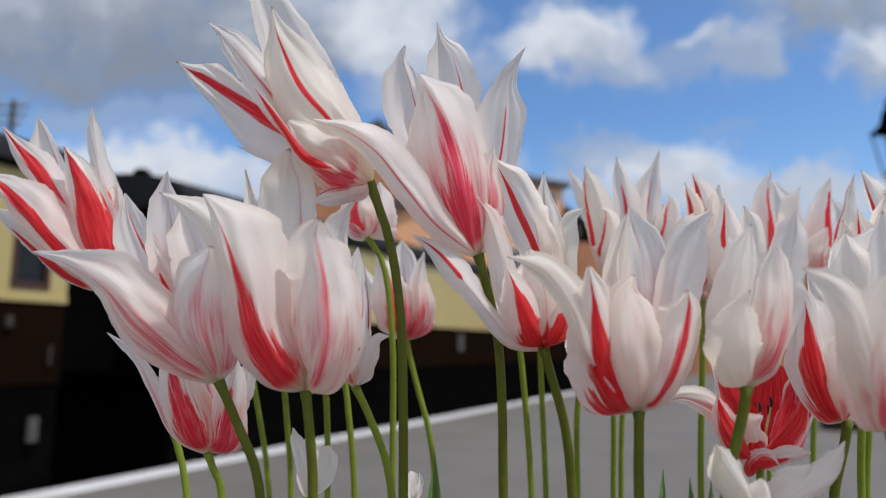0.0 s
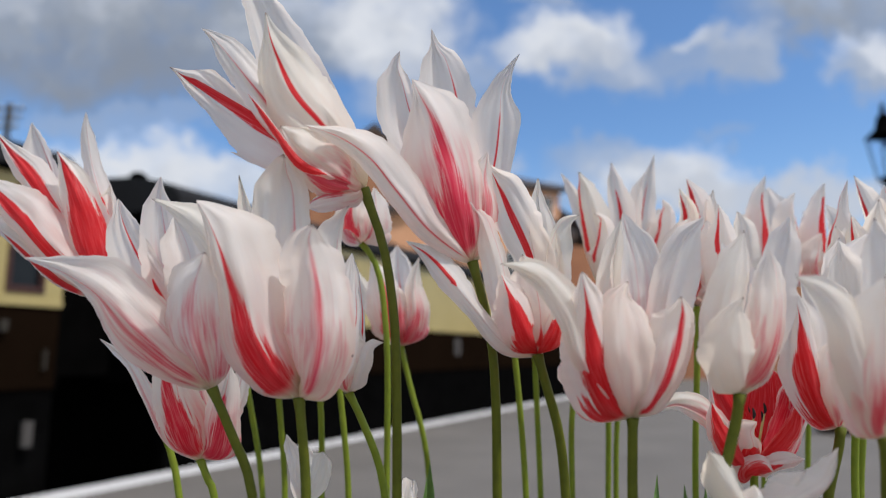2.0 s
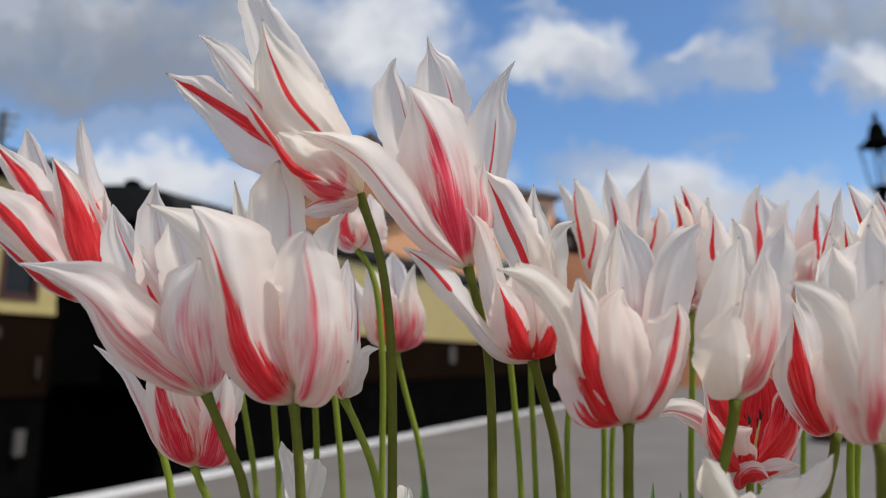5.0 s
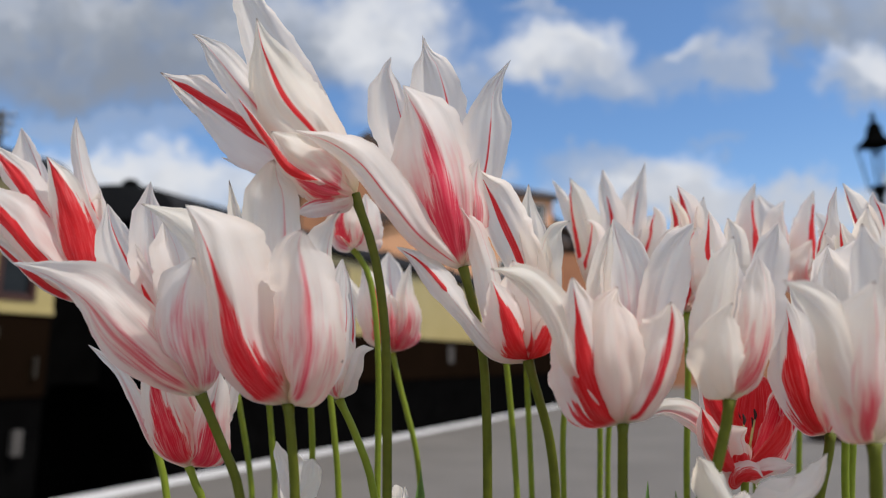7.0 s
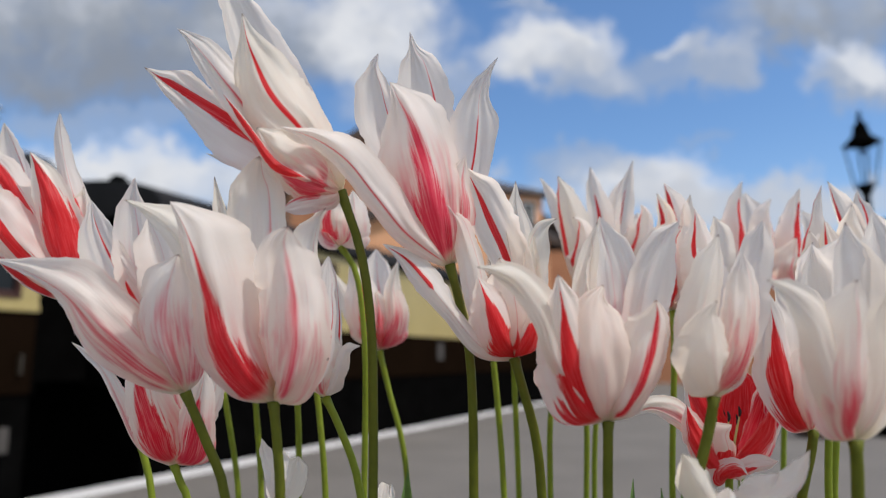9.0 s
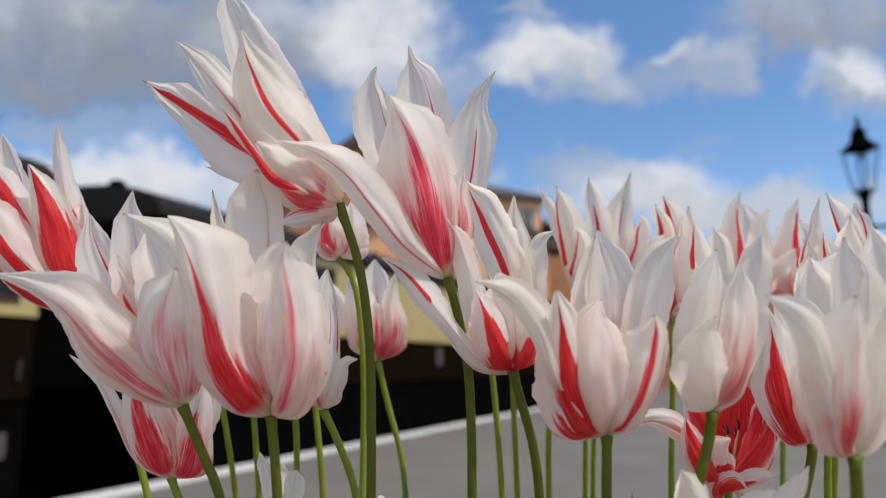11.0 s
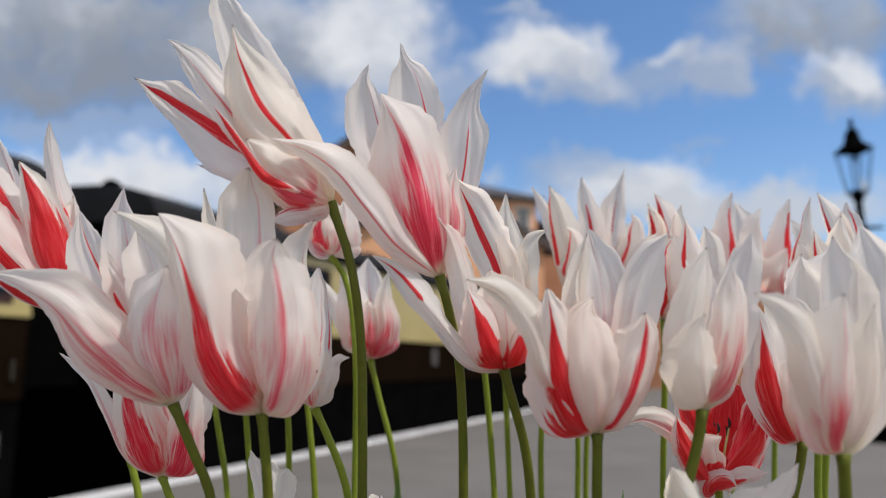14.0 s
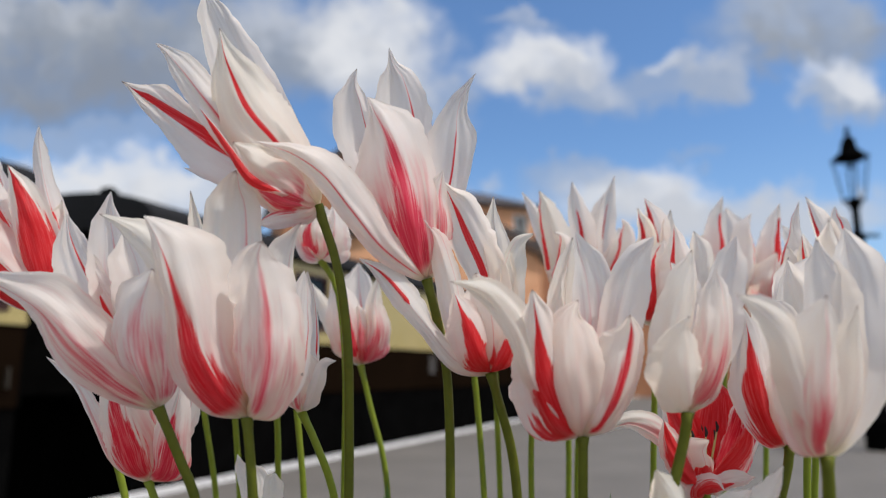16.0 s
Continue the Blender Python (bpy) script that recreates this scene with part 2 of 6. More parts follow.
    bp.inputs["Strength"].default_value, bp.inputs["Distance"].default_value = 0.4, 0.0008
    L(M("ADD", M("MULTIPLY_ADD", patch.outputs[0], 2.0, M("MULTIPLY", vein.outputs[0], 0.55)), M("MULTIPLY", tone.outputs[0], 0.9)), bp.inputs["Height"])
    L(bp.outputs[0], bsdf.inputs["Normal"])
    tr = N("ShaderNodeBsdfTranslucent")
    # light that passes through the blade comes out warmer
    warm = N("ShaderNodeMix")
    warm.data_type, warm.blend_type = "RGBA", "MULTIPLY"
    warm.inputs[0].default_value = 1.0
    L(c, warm.inputs[6])
    warm.inputs[7].default_value = (1.0, 0.94, 0.88, 1)
    L(warm.outputs[2], tr.inputs[0])
    mx = N("ShaderNodeMixShader")
    # thinner, more see-through towards the rim and in patches
    L(M("ADD", SS(patch.outputs[0], 0.35, 0.7, 0.50, 0.62), SS(a, 0.55, 1.0, 0.0, 0.10)), mx.inputs[0])
    L(bsdf.outputs[0], mx.inputs[1]), L(tr.outputs[0], mx.inputs[2])
    L(mx.outputs[0], nt.nodes["Material Output"].inputs[0])
    return m


def glass_material(name, tint):
    m, nt, bsdf, N, L = material(name)
    bsdf.inputs["Base Color"].default_value = (*tint, 1)
    bsdf.inputs["Roughness"].default_value = 0.04
    bsdf.inputs["Transmission Weight"].default_value = 1.0
    bsdf.inputs["IOR"].default_value = 1.04
    return m


PETAL = petal_material()
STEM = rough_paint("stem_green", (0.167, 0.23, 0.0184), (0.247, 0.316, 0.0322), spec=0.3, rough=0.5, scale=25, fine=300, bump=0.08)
# darker copy of the stem green; the front stems' shade is in its colour
STEM_SHADED = rough_paint("stem_shaded", (0.08, 0.095, 0.009), (0.135, 0.155, 0.014), spec=0.25, rough=0.55, scale=25, fine=300, bump=0.08)
LEAF = rough_paint("leaf_green", (0.08, 0.17, 0.04), (0.14, 0.25, 0.06), rough=0.5, scale=20, fine=200)
ANTHER = rough_paint("anther_black", (0.012, 0.008, 0.01), (0.03, 0.02, 0.02), rough=0.8)
PISTIL = rough_paint("pistil_yellow", (0.55, 0.50, 0.16), (0.62, 0.6, 0.3), rough=0.5)
SOIL = rough_paint("soil", (0.02, 0.014, 0.009), (0.06, 0.042, 0.028), rough=0.95, scale=12, fine=90, bump=0.9)
WOOD = rough_paint("planter_wood", (0.10, 0.065, 0.04), (0.19, 0.13, 0.085), rough=0.75, scale=5, fine=70)
ASPHALT = rough_paint("asphalt", (0.112, 0.103, 0.094), (0.168, 0.155, 0.141), rough=0.9, scale=1.1, fine=70, bump=0.3)
COPING = rough_paint("white_painted_stone", (0.529, 0.529, 0.54), (0.713, 0.713, 0.713), rough=0.7, scale=2.0, fine=40)
BALLAST = rough_paint("ballast", (0.035, 0.03, 0.027), (0.10, 0.09, 0.08), rough=0.95, scale=9, fine=40, bump=1.0)
STONE = rough_paint("platform_stone", (0.04, 0.037, 0.034), (0.10, 0.09, 0.08), rough=0.9, scale=3, fine=30)
FIELD = rough_paint("field", (0.05, 0.075, 0.025), (0.09, 0.10, 0.04), rough=0.95, scale=0.05, fine=2.0)
CREAM = rough_paint("cream_coach_paint", (0.376, 0.302, 0.114), (0.439, 0.359, 0.154), rough=0.32, scale=1.5, fine=25, bump=0.03)
BROWN = rough_paint("chocolate_coach_paint", (0.007, 0.0042, 0.0026), (0.011, 0.0064, 0.0038), rough=0.5, scale=1.5, fine=25, bump=0.03, spec=0.0)
MAROON = rough_paint("mahogany_frame", (0.035, 0.010, 0.007), (0.06, 0.016, 0.010), rough=0.4)
ROOF = rough_paint("coach_roof_grey", (0.012, 0.012, 0.013), (0.024, 0.024, 0.026), rough=0.85, scale=1.5, fine=25, spec=0.15)
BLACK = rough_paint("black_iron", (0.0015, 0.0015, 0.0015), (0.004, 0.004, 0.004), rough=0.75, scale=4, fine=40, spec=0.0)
EMBLEM = rough_paint("dull_emblem_paint", (0.045, 0.041, 0.037), (0.075, 0.068, 0.063), rough=0.6)
HANDLE = rough_paint("dull_brass", (0.020, 0.016, 0.010), (0.034, 0.027, 0.018), rough=0.5)
STEEL = rough_paint("rail_steel", (0.18, 0.16, 0.15), (0.30, 0.28, 0.26), rough=0.35, metal=0.9)
BRICK = rough_paint("salmon_brick", (0.672, 0.325, 0.174), (0.806, 0.448, 0.263), rough=0.9, scale=1.2, fine=14)
BRICK_DARK = rough_paint("brown_brick", (0.336, 0.146, 0.0784), (0.448, 0.213, 0.112), rough=0.9, scale=1.2, fine=14)
SLATE = rough_paint("roof_slate", (0.045, 0.04, 0.045), (0.09, 0.08, 0.085), rough=0.8, scale=1.0, fine=9)
BARGE = rough_paint("dark_bargeboard", (0.05, 0.03, 0.022), (0.09, 0.055, 0.04), rough=0.7)
FRAME = rough_paint("window_frame_paint", (0.55, 0.55, 0.55), (0.65, 0.65, 0.65), rough=0.5)
POLE_WOOD = rough_paint("pole_wood", (0.07, 0.06, 0.05), (0.13, 0.11, 0.09), rough=0.85, scale=3, fine=30)
PANE = rough_paint("dark_window_glass", (0.010, 0.014, 0.018), (0.022, 0.028, 0.034), rough=0.08, scale=2, fine=6, bump=0.0, spec=0.12)
LAMP_GLASS = glass_material("lantern_glass", (0.9, 0.93, 0.95))


# ---- mesh helpers ----
def link_mesh(name, bm, mat, smooth=False):
    me = bpy.data.meshes.new(name)
    bm.to_mesh(me)
    bm.free()
    me.materials.append(mat)
    if smooth:
        for p in me.polygons:
            p.use_smooth = True
    return new(name, me)


def part(name, bm, mat, parent, label="", smooth=False):
    ob = link_mesh(name, bm, mat, smooth)
    ob.parent = parent
    if label:
        ob["label"] = label
    return ob


def empty(name, m):
    ob = new(name)
    ob.empty_display_size = 0.05
    ob.matrix_world = m
    return ob


def box(bm, x0, x1, y0, y1, z0, z1, bevel=0.0):
    vs = [bm.verts.new(p) for p in ((x0, y0, z0), (x1, y0, z0), (x1, y1, z0), (x0, y1, z0), (x0, y0, z1), (x1, y0, z1), (x1, y1, z1), (x0, y1, z1))]
    fs = [bm.faces.new([vs[i] for i in f]) for f in ((3, 2, 1, 0), (4, 5, 6, 7), (0, 1, 5, 4), (1, 2, 6, 5), (2, 3, 7, 6), (3, 0, 4, 7))]
    if bevel:
        bmesh.ops.bevel(bm, geom=list({e for f in fs for e in f.edges}), offset=bevel, segments=2, affect="EDGES", profile=0.6)
    return bm


def boxes(*rows, bevel=0.0):
    bm = bmesh.new()
    for r in rows:
        box(bm, *r, bevel=0.0)
    if bevel:
        bmesh.ops.bevel(bm, geom=bm.edges[:], offset=bevel, segments=2, affect="EDGES", profile=0.6)
    return bm


def lathe(bm, profile, sides=12, centre=(0, 0, 0), turn=0.0):
    """Turn (radius, height) pairs round the z axis."""
    rings = []
    for r, z in profile:
        rings.append([bm.verts.new((centre[0] + r * math.cos(turn + 2 * math.pi * i / sides), centre[1] + r * math.sin(turn + 2 * math.pi * i / sides), centre[2] + z)) for i in range(sides)])
    for a, b in zip(rings, rings[1:]):
        for i in range(sides):
            bm.faces.new((a[i], a[(i + 1) % sides], b[(i + 1) % sides], b[i]))
    bm.faces.new(rings[0][::-1]), bm.faces.new(rings[-1])
    return bm


def tube(bm, points, radii, sides=8):
    """A round tube along points."""
    pts = [Vector(p) for p in points]
    rings = []
    side = Vector((1, 0, 0))
    for i, p in enumerate(pts):
        t = (pts[min(i + 1, len(pts) - 1)] - pts[max(i - 1, 0)]).normalized()
        side = (side - t * side.dot(t)).normalized()
        up = t.cross(side)
        rings.append([bm.verts.new(p + radii[i] * (math.cos(2 * math.pi * k / sides) * side + math.sin(2 * math.pi * k / sides) * up)) for k in range(sides)])
    for a, b in zip(rings, rings[1:]):
        for k in range(sides):
            bm.faces.new((a[k], a[(k + 1) % sides], b[(k + 1) % sides], b[k]))
    bm.faces.new(rings[0][::-1]), bm.faces.new(rings[-1])
    return bm


def glide(points, n):
    """n points along a smooth curve through points, spaced by their distances."""
    p = [Vector(q) for q in points]
    p = [2 * p[0] - p[1], *p, 2 * p[-1] - p[-2]]
    k = [0.0]
    for a, b in zip(p, p[1:]):
        k.append(k[-1] + max((b - a).length, 1e-6) ** 0.5)
    out = []
    for i in range(n):
        t = k[1] + (k[-2] - k[1]) * i / (n - 1)
        m = 1
        while m < len(p) - 3 and t > k[m + 1]:
            m += 1
        q, kk = p[m - 1:m + 3], k[m - 1:m + 3]
        for r in range(1, 4):
            nq = []
            for j in range(4 - r):
                lo, hi = (kk[j], kk[j + r]) if r < 3 else (kk[1], kk[2])
                if r == 2:
                    lo, hi = kk[j], kk[j + 2]
                w = (t - lo) / (hi - lo)
                nq.append(q[j] * (1 - w) + q[j + 1] * w)
            q = nq
        out.append(q[0])
    return out


# ---- ground, platform, track: x across the track, y along it ----
TRACK = pose(0, 0, 0, 0, 0, -26.1)
EDGE = -4.62


def structure(name, bm, mat, m=TRACK, smooth=False, label=""):
    ob = link_mesh(name, bm, mat, smooth)
    ob.matrix_world = m
    return tagged(ob, label, "", "", "structure")


structure("ground", boxes((-3000, 3000, -3000, 3000, -1.6, -1.05)), FIELD, pose(0, 0, 0), label="open grassy ground reaching to the horizon")
structure("platform", boxes((EDGE + 0.28, 9, -25, 90, -1.04, 0.0)), ASPHALT, label="grey asphalt station platform")
structure("platform_edge", boxes((EDGE, EDGE + 0.278, -25, 90, -0.12, 0.004), bevel=0.006), COPING, label="white painted stone coping along the platform edge")
structure("platform_wall", boxes((EDGE + 0.08, EDGE + 0.278, -25, 90, -1.04, -0.122)), STONE, label="dark stone wall below the platform edge")
structure("track_bed", boxes((EDGE - 5.4, EDGE + 0.078, -25, 120, -1.045, -0.98)), BALLAST, label="dark stone ballast under the track")
for i, x in enumerate((-5.33, -6.77)):
    rail = structure("rail", boxes((x - 0.07, x + 0.07, -25, 120, -0.978, -0.95), (x - 0.012, x + 0.012, -25, 120, -0.95, -0.86), (x - 0.035, x + 0.035, -25, 120, -0.86, -0.82)), STEEL, label="steel rail with a worn bright head")


# ---- train ----
def coach(y0, y1, windows, label):
    """A railway coach beside the platform, brown below and cream above; windows: (from, to, sill, head)."""
    X1, X0 = -4.74, -7.40
    FLOOR, WAIST, EAVE = 0.70, 1.30, 2.24
    co = empty("railway_coach", TRACK @ pose(0, y0, 0))
    n = y1 - y0
    tagged(co, label, "railway coach", "coaches of the train")
    part("lower_body", boxes((X0, X1, 0, n, FLOOR, WAIST), bevel=0.02), BROWN, co, "glossy chocolate brown lower panels")
    # cream side built round its window openings
    rows, last = [], 0.0
    for a, b, s, h in windows:
        a, b = a - y0, b - y0
        rows += [(X1 - 0.05, X1, last, a, WAIST + 0.002, EAVE), (X1 - 0.05, X1, a, b, WAIST + 0.002, s), (X1 - 0.05, X1, a, b, h, EAVE)]
        last = b
    rows.append((X1 - 0.05, X1, last, n, WAIST + 0.002, EAVE))
    part("upper_side", boxes(*rows), CREAM, co, "cream painted upper side")
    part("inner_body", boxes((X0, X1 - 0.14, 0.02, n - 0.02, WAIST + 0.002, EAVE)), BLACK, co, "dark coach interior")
    part("waist_rail", boxes((X1, X1 + 0.018, 0, n, WAIST - 0.02, WAIST + 0.03), bevel=0.005), CREAM, co)
    for a, b, s, h in windows:
        a, b = a - y0, b - y0
        fr = part("window", boxes((X1 - 0.06, X1 + 0.012, a, a + 0.035, s, h), (X1 - 0.06, X1 + 0.012, b - 0.035, b, s, h), (X1 - 0.06, X1 + 0.012, a + 0.035, b - 0.035, s, s + 0.05), (X1 - 0.06, X1 + 0.012, a + 0.035, b - 0.035, h - 0.035, h), bevel=0.004), MAROON, co, "dark red window frame")
        part("pane", boxes((X1 - 0.04, X1 - 0.032, a + 0.036, b - 0.036, s + 0.051, h - 0.036)), PANE, fr)
    # roof: low arc with rounded shoulders
    bm = bmesh.new()
    prof = []
    for i in range(15):
        t = math.pi * i / 14
        prof.append(((X0 + X1) / 2 + (X1 - X0 + 0.1) / 2 * math.cos(t), EAVE + 0.38 * math.sin(t) ** 0.8))
    ends = [[bm.verts.new((x, y, z)) for x, z in prof] for y in (-0.03, n + 0.03)]
    for k in range(14):
        bm.faces.new((ends[0][k], ends[0][k + 1], ends[1][k + 1], ends[1][k]))
    bm.faces.new(ends[0]), bm.faces.new(ends[1][::-1])
    bm.faces.new((ends[0][0], ends[1][0], ends[1][-1], ends[0][-1]))
    part("roof", bm, ROOF, co, "dark grey arched roof", smooth=False)
    part("gutter", boxes((X1 - 0.01, X1 + 0.055, -0.02, n + 0.02, EAVE - 0.035, EAVE + 0.012), bevel=0.008), BLACK, co)
    for k in range(int(n / 2.4)):
        y = 0.25 + k * 2.4
        part("roof_vent", lathe(bmesh.new(), [(0.05, 0), (0.05, 0.07), (0.085, 0.08), (0.085, 0.10), (0.03, 0.13)], 10, ((X0 + X1) / 2 + 0.52, y - 0.05, EAVE + 0.33)), BLACK, co)
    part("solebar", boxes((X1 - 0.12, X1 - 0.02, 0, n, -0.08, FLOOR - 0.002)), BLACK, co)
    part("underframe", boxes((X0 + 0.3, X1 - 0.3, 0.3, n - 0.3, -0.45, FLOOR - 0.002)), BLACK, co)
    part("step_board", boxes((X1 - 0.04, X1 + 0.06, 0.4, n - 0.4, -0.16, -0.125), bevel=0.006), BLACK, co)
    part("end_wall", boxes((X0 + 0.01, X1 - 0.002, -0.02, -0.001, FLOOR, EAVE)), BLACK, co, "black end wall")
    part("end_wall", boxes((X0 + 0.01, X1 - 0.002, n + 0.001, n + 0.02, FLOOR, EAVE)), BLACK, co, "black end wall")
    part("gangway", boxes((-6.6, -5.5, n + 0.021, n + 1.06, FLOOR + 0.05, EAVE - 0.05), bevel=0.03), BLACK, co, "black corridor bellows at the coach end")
    for yb in (2.4, n - 2.4):
        bo = part("bogie", boxes((X0 + 0.2, X1 - 0.1, yb - 1.6, yb + 1.6, -0.6, -0.38), (X1 - 0.32, X1 - 0.16, yb - 1.7, yb + 1.7, -0.55, -0.25), bevel=0.03), BLACK, co)
        for yw in (yb - 1.2, yb + 1.2):
            for xw in (-5.33, -6.77):
                bm = lathe(bmesh.new(), [(0.46, -0.06), (0.46, 0.06), (0.49, 0.065), (0.49, 0.09)], 24)
                bmesh.ops.transform(bm, matrix=pose(xw, yw, -0.36, 0, 90, 0), verts=bm.verts)
                part("wheel", bm, BLACK, bo)
    return co, X1


c1, SIDE = coach(-14.5, 3.22, [(1.55, 2.55, 1.42, 2.1), (2.80, 3.08, 1.37, 2.12)], "cream and brown railway coach standing at the platform")
c2, SIDE = coach(4.25, 21.5, [(5.05, 5.75, 1.42, 2.1), (6.3, 7.0, 1.42, 2.1), (13.2, 14.2, 1.42, 2.1), (15.4, 16.4, 1.42, 2.1), (17.6, 18.6, 1.42, 2.1)], "cream and brown railway coach with blank cream panels")
c3, SIDE = coach(22.6, 40.0, [(24, 25, 1.42, 2.1), (27, 28, 1.42, 2.1), (30, 31, 1.42, 2.1), (33, 34, 1.42, 2.1)], "cream and brown railway coach farther along the platform")
part("emblem", boxes((SIDE + 0.001, SIDE + 0.008, 9.88 - 4.25, 10.08 - 4.25, 0.93, 1.2), bevel=0.003), EMBLEM, c2, "small worn emblem plate")


part("foot_step", boxes((-4.73, -4.69, 17.49, 17.56, 0.32, 0.49), bevel=0.006), EMBLEM, c1, "pale worn metal foot step")
part("door_handle", boxes((-4.738, -4.70, 17.28, 17.33, 1.10, 1.18), bevel=0.006), HANDLE, c1, "dull brass door handle")
part("grab_rail", boxes((-4.738, -4.70, 17.60, 17.62, 0.84, 0.98), bevel=0.004), HANDLE, c1, "dull brass grab rail")


# ---- house beyond the train ----
def gable_block(parent, w, d, eave, ridge, wall, x, y, base=-1.05):
    """A block with its gable to the south; wall with gable, two roof slopes, verge boards."""
    bm = bmesh.new()
    pts = [(x - w / 2, base), (x + w / 2, base), (x + w / 2, eave), (x, ridge), (x - w / 2, eave)]
    a = [bm.verts.new((px, y, pz)) for px, pz in pts]
    b = [bm.verts.new((px, y + d, pz)) for px, pz in pts]
    bm.faces.new(a), bm.faces.new(b[::-1])
    for i in range(5):
        bm.faces.new((a[i], b[i], b[(i + 1) % 5], a[(i + 1) % 5]))
    bmesh.ops.recalc_face_normals(bm, faces=bm.faces[:])
    part("wall", bm, wall, parent)
    for s in (-1, 1):
        ex, ez = x + s * (w / 2 + 0.4), eave - 0.4 * (ridge - eave) / (w / 2)
        nx, nz = s * (ridge - eave), w / 2
        ln = math.hypot(nx, nz)
        nx, nz = nx / ln * 0.22, nz / ln * 0.22
        bm = bmesh.new()
        q = [(ex, ez + 0.01), (x, ridge + 0.01), (x, ridge + 0.01 + nz), (ex + nx, ez + nz)]
        f0 = [bm.verts.new((px, y - 0.25, pz)) for px, pz in q]
        f1 = [bm.verts.new((px, y + d + 0.4, pz)) for px, pz in q]
        bm.faces.new(f0), bm.faces.new(f1[::-1])
        for i in range(4):
            bm.faces.new((f0[i], f1[i], f1[(i + 1) % 4], f0[(i + 1) % 4]))
        bmesh.ops.recalc_face_normals(bm, faces=bm.faces[:])
        part("roof", bm, SLATE, parent, "dark slate roof slope")
        bm = bmesh.new()
        q = [(ex, ez - 0.3), (x, ridge - 0.3), (x, ridge), (ex, ez)]
        f0 = [bm.verts.new((px, y - 0.31, pz)) for px, pz in q]
        f1 = [bm.verts.new((px, y - 0.255, pz)) for px, pz in q]
        bm.faces.new(f0), bm.faces.new(f1[::-1])
        for i in range(4):
            bm.faces.new((f0[i], f1[i], f1[(i + 1) % 4], f0[(i + 1) % 4]))
        bmesh.ops.recalc_face_normals(bm, faces=bm.faces[:])
        part("bargeboard", bm, BARGE, parent, "dark wooden bargeboard")


def house_window(parent, x, y, z, w, h):
    fr = part("window", boxes((x - w / 2, x + w / 2, y - 0.06, y - 0.002, z, z + 0.09), (x - w / 2, x + w / 2, y - 0.06, y - 0.002, z + h - 0.09, z + h), (x - w / 2, x - w / 2 + 0.09, y - 0.06, y - 0.002, z + 0.09, z + h - 0.09), (x + w / 2 - 0.09, x + w / 2, y - 0.06, y - 0.002, z + 0.09, z + h - 0.09), (x - 0.04, x + 0.04, y - 0.05, y - 0.002, z + 0.09, z + h - 0.09)), FRAME, parent, "pale window frame")
    part("pane", boxes((x - w / 2 + 0.09, x + w / 2 - 0.09, y - 0.02, y - 0.004, z + 0.09, z + h - 0.09)), PANE, fr)
    part("sill", boxes((x - w / 2 - 0.1, x + w / 2 + 0.1, y - 0.14, y - 0.002, z - 0.12, z - 0.003), bevel=0.01), FRAME, fr)


def house():
    ho = empty("house", pose(1.6, 29.4, -1.05, 0, 0, 18) @ pose(-1.6, -29.4, 0))
    tagged(ho, "salmon brick house with dark slate gabled roofs", "house")
    z = 1.05
    # upper block with its eaves to the south
    bm = boxes((-1.2, 5.2, 29.4, 34.5, 0, 8.35 + z))
    part("wall", bm, BRICK, ho)
    bm = bmesh.new()
    lo = [bm.verts.new(p) for p in ((-1.5, 29.1, 8.3 + z), (5.5, 29.1, 8.3 + z), (5.5, 34.9, 8.3 + z), (-1.5, 34.9, 8.3 + z))]
    md = [bm.verts.new((v.co.x, v.co.y, v.co.z + 0.16)) for v in lo]
    hi = [bm.verts.new(p) for p in ((0.6, 31.9, 9.6 + z), (3.6, 31.9, 9.6 + z))]
    for i in range(4):
        bm.faces.new((lo[i], lo[(i + 1) % 4], md[(i + 1) % 4], md[i]))
    bm.faces.new((md[0], md[1], hi[1], hi[0])), bm.faces.new((md[1], md[2], hi[1])), bm.faces.new((md[2], md[3], hi[0], hi[1])), bm.faces.new((md[3], md[0], hi[0]))
    bm.faces.new(lo[::-1])
    part("roof", bm, SLATE, ho, "dark slate hipped roof")
    part("wall", boxes((5.21, 8.1, 29.9, 34.4, 0, 5.9 + z)), BRICK_DARK, ho, "lower brown brick side wing")
    bm = bmesh.new()
    f0 = [bm.verts.new(p) for p in ((5.21, 29.6, 7.45 + z), (8.4, 29.6, 5.85 + z), (8.4, 29.6, 6.04 + z), (5.21, 29.6, 7.65 + z))]
    f1 = [bm.verts.new((v.co.x, 34.7, v.co.z)) for v in f0]
    bm.faces.new(f0), bm.faces.new(f1[::-1])
    for i in range(4):
        bm.faces.new((f0[i], f1[i], f1[(i + 1) % 4], f0[(i + 1) % 4]))
    bmesh.ops.recalc_face_normals(bm, faces=bm.faces[:])
    part("roof", bm, SLATE, ho, "dark lean-to roof")
    gable_block(ho, 9.2, 0.8, 6.25 + z, 8.15 + z, BRICK, 0.45, 28.58, 0)
    gable_block(ho, 5.6, 6.0, 8.6 + z, 11.0 + z, BRICK_DARK, -3.1, 31.0, 0)
    house_window(ho, 4.5, 29.4, 7.0 + z, 0.7, 1.0)
    house_window(ho, 2.6, 28.58, 4.0 + z, 0.9, 1.3)
    house_window(ho, -1.2, 28.58, 4.0 + z, 0.9, 1.3)
    return ho


house()


def shed():
    sh = empty("station_shed", pose(0, 0, -1.05))
    tagged(sh, "dark brown brick shed with a slate roof", "shed")
    gable_block(sh, 15.0, 9.0, 4.6, 6.4, BRICK_DARK, 14.5, 27.0, 0)
    return sh


shed()

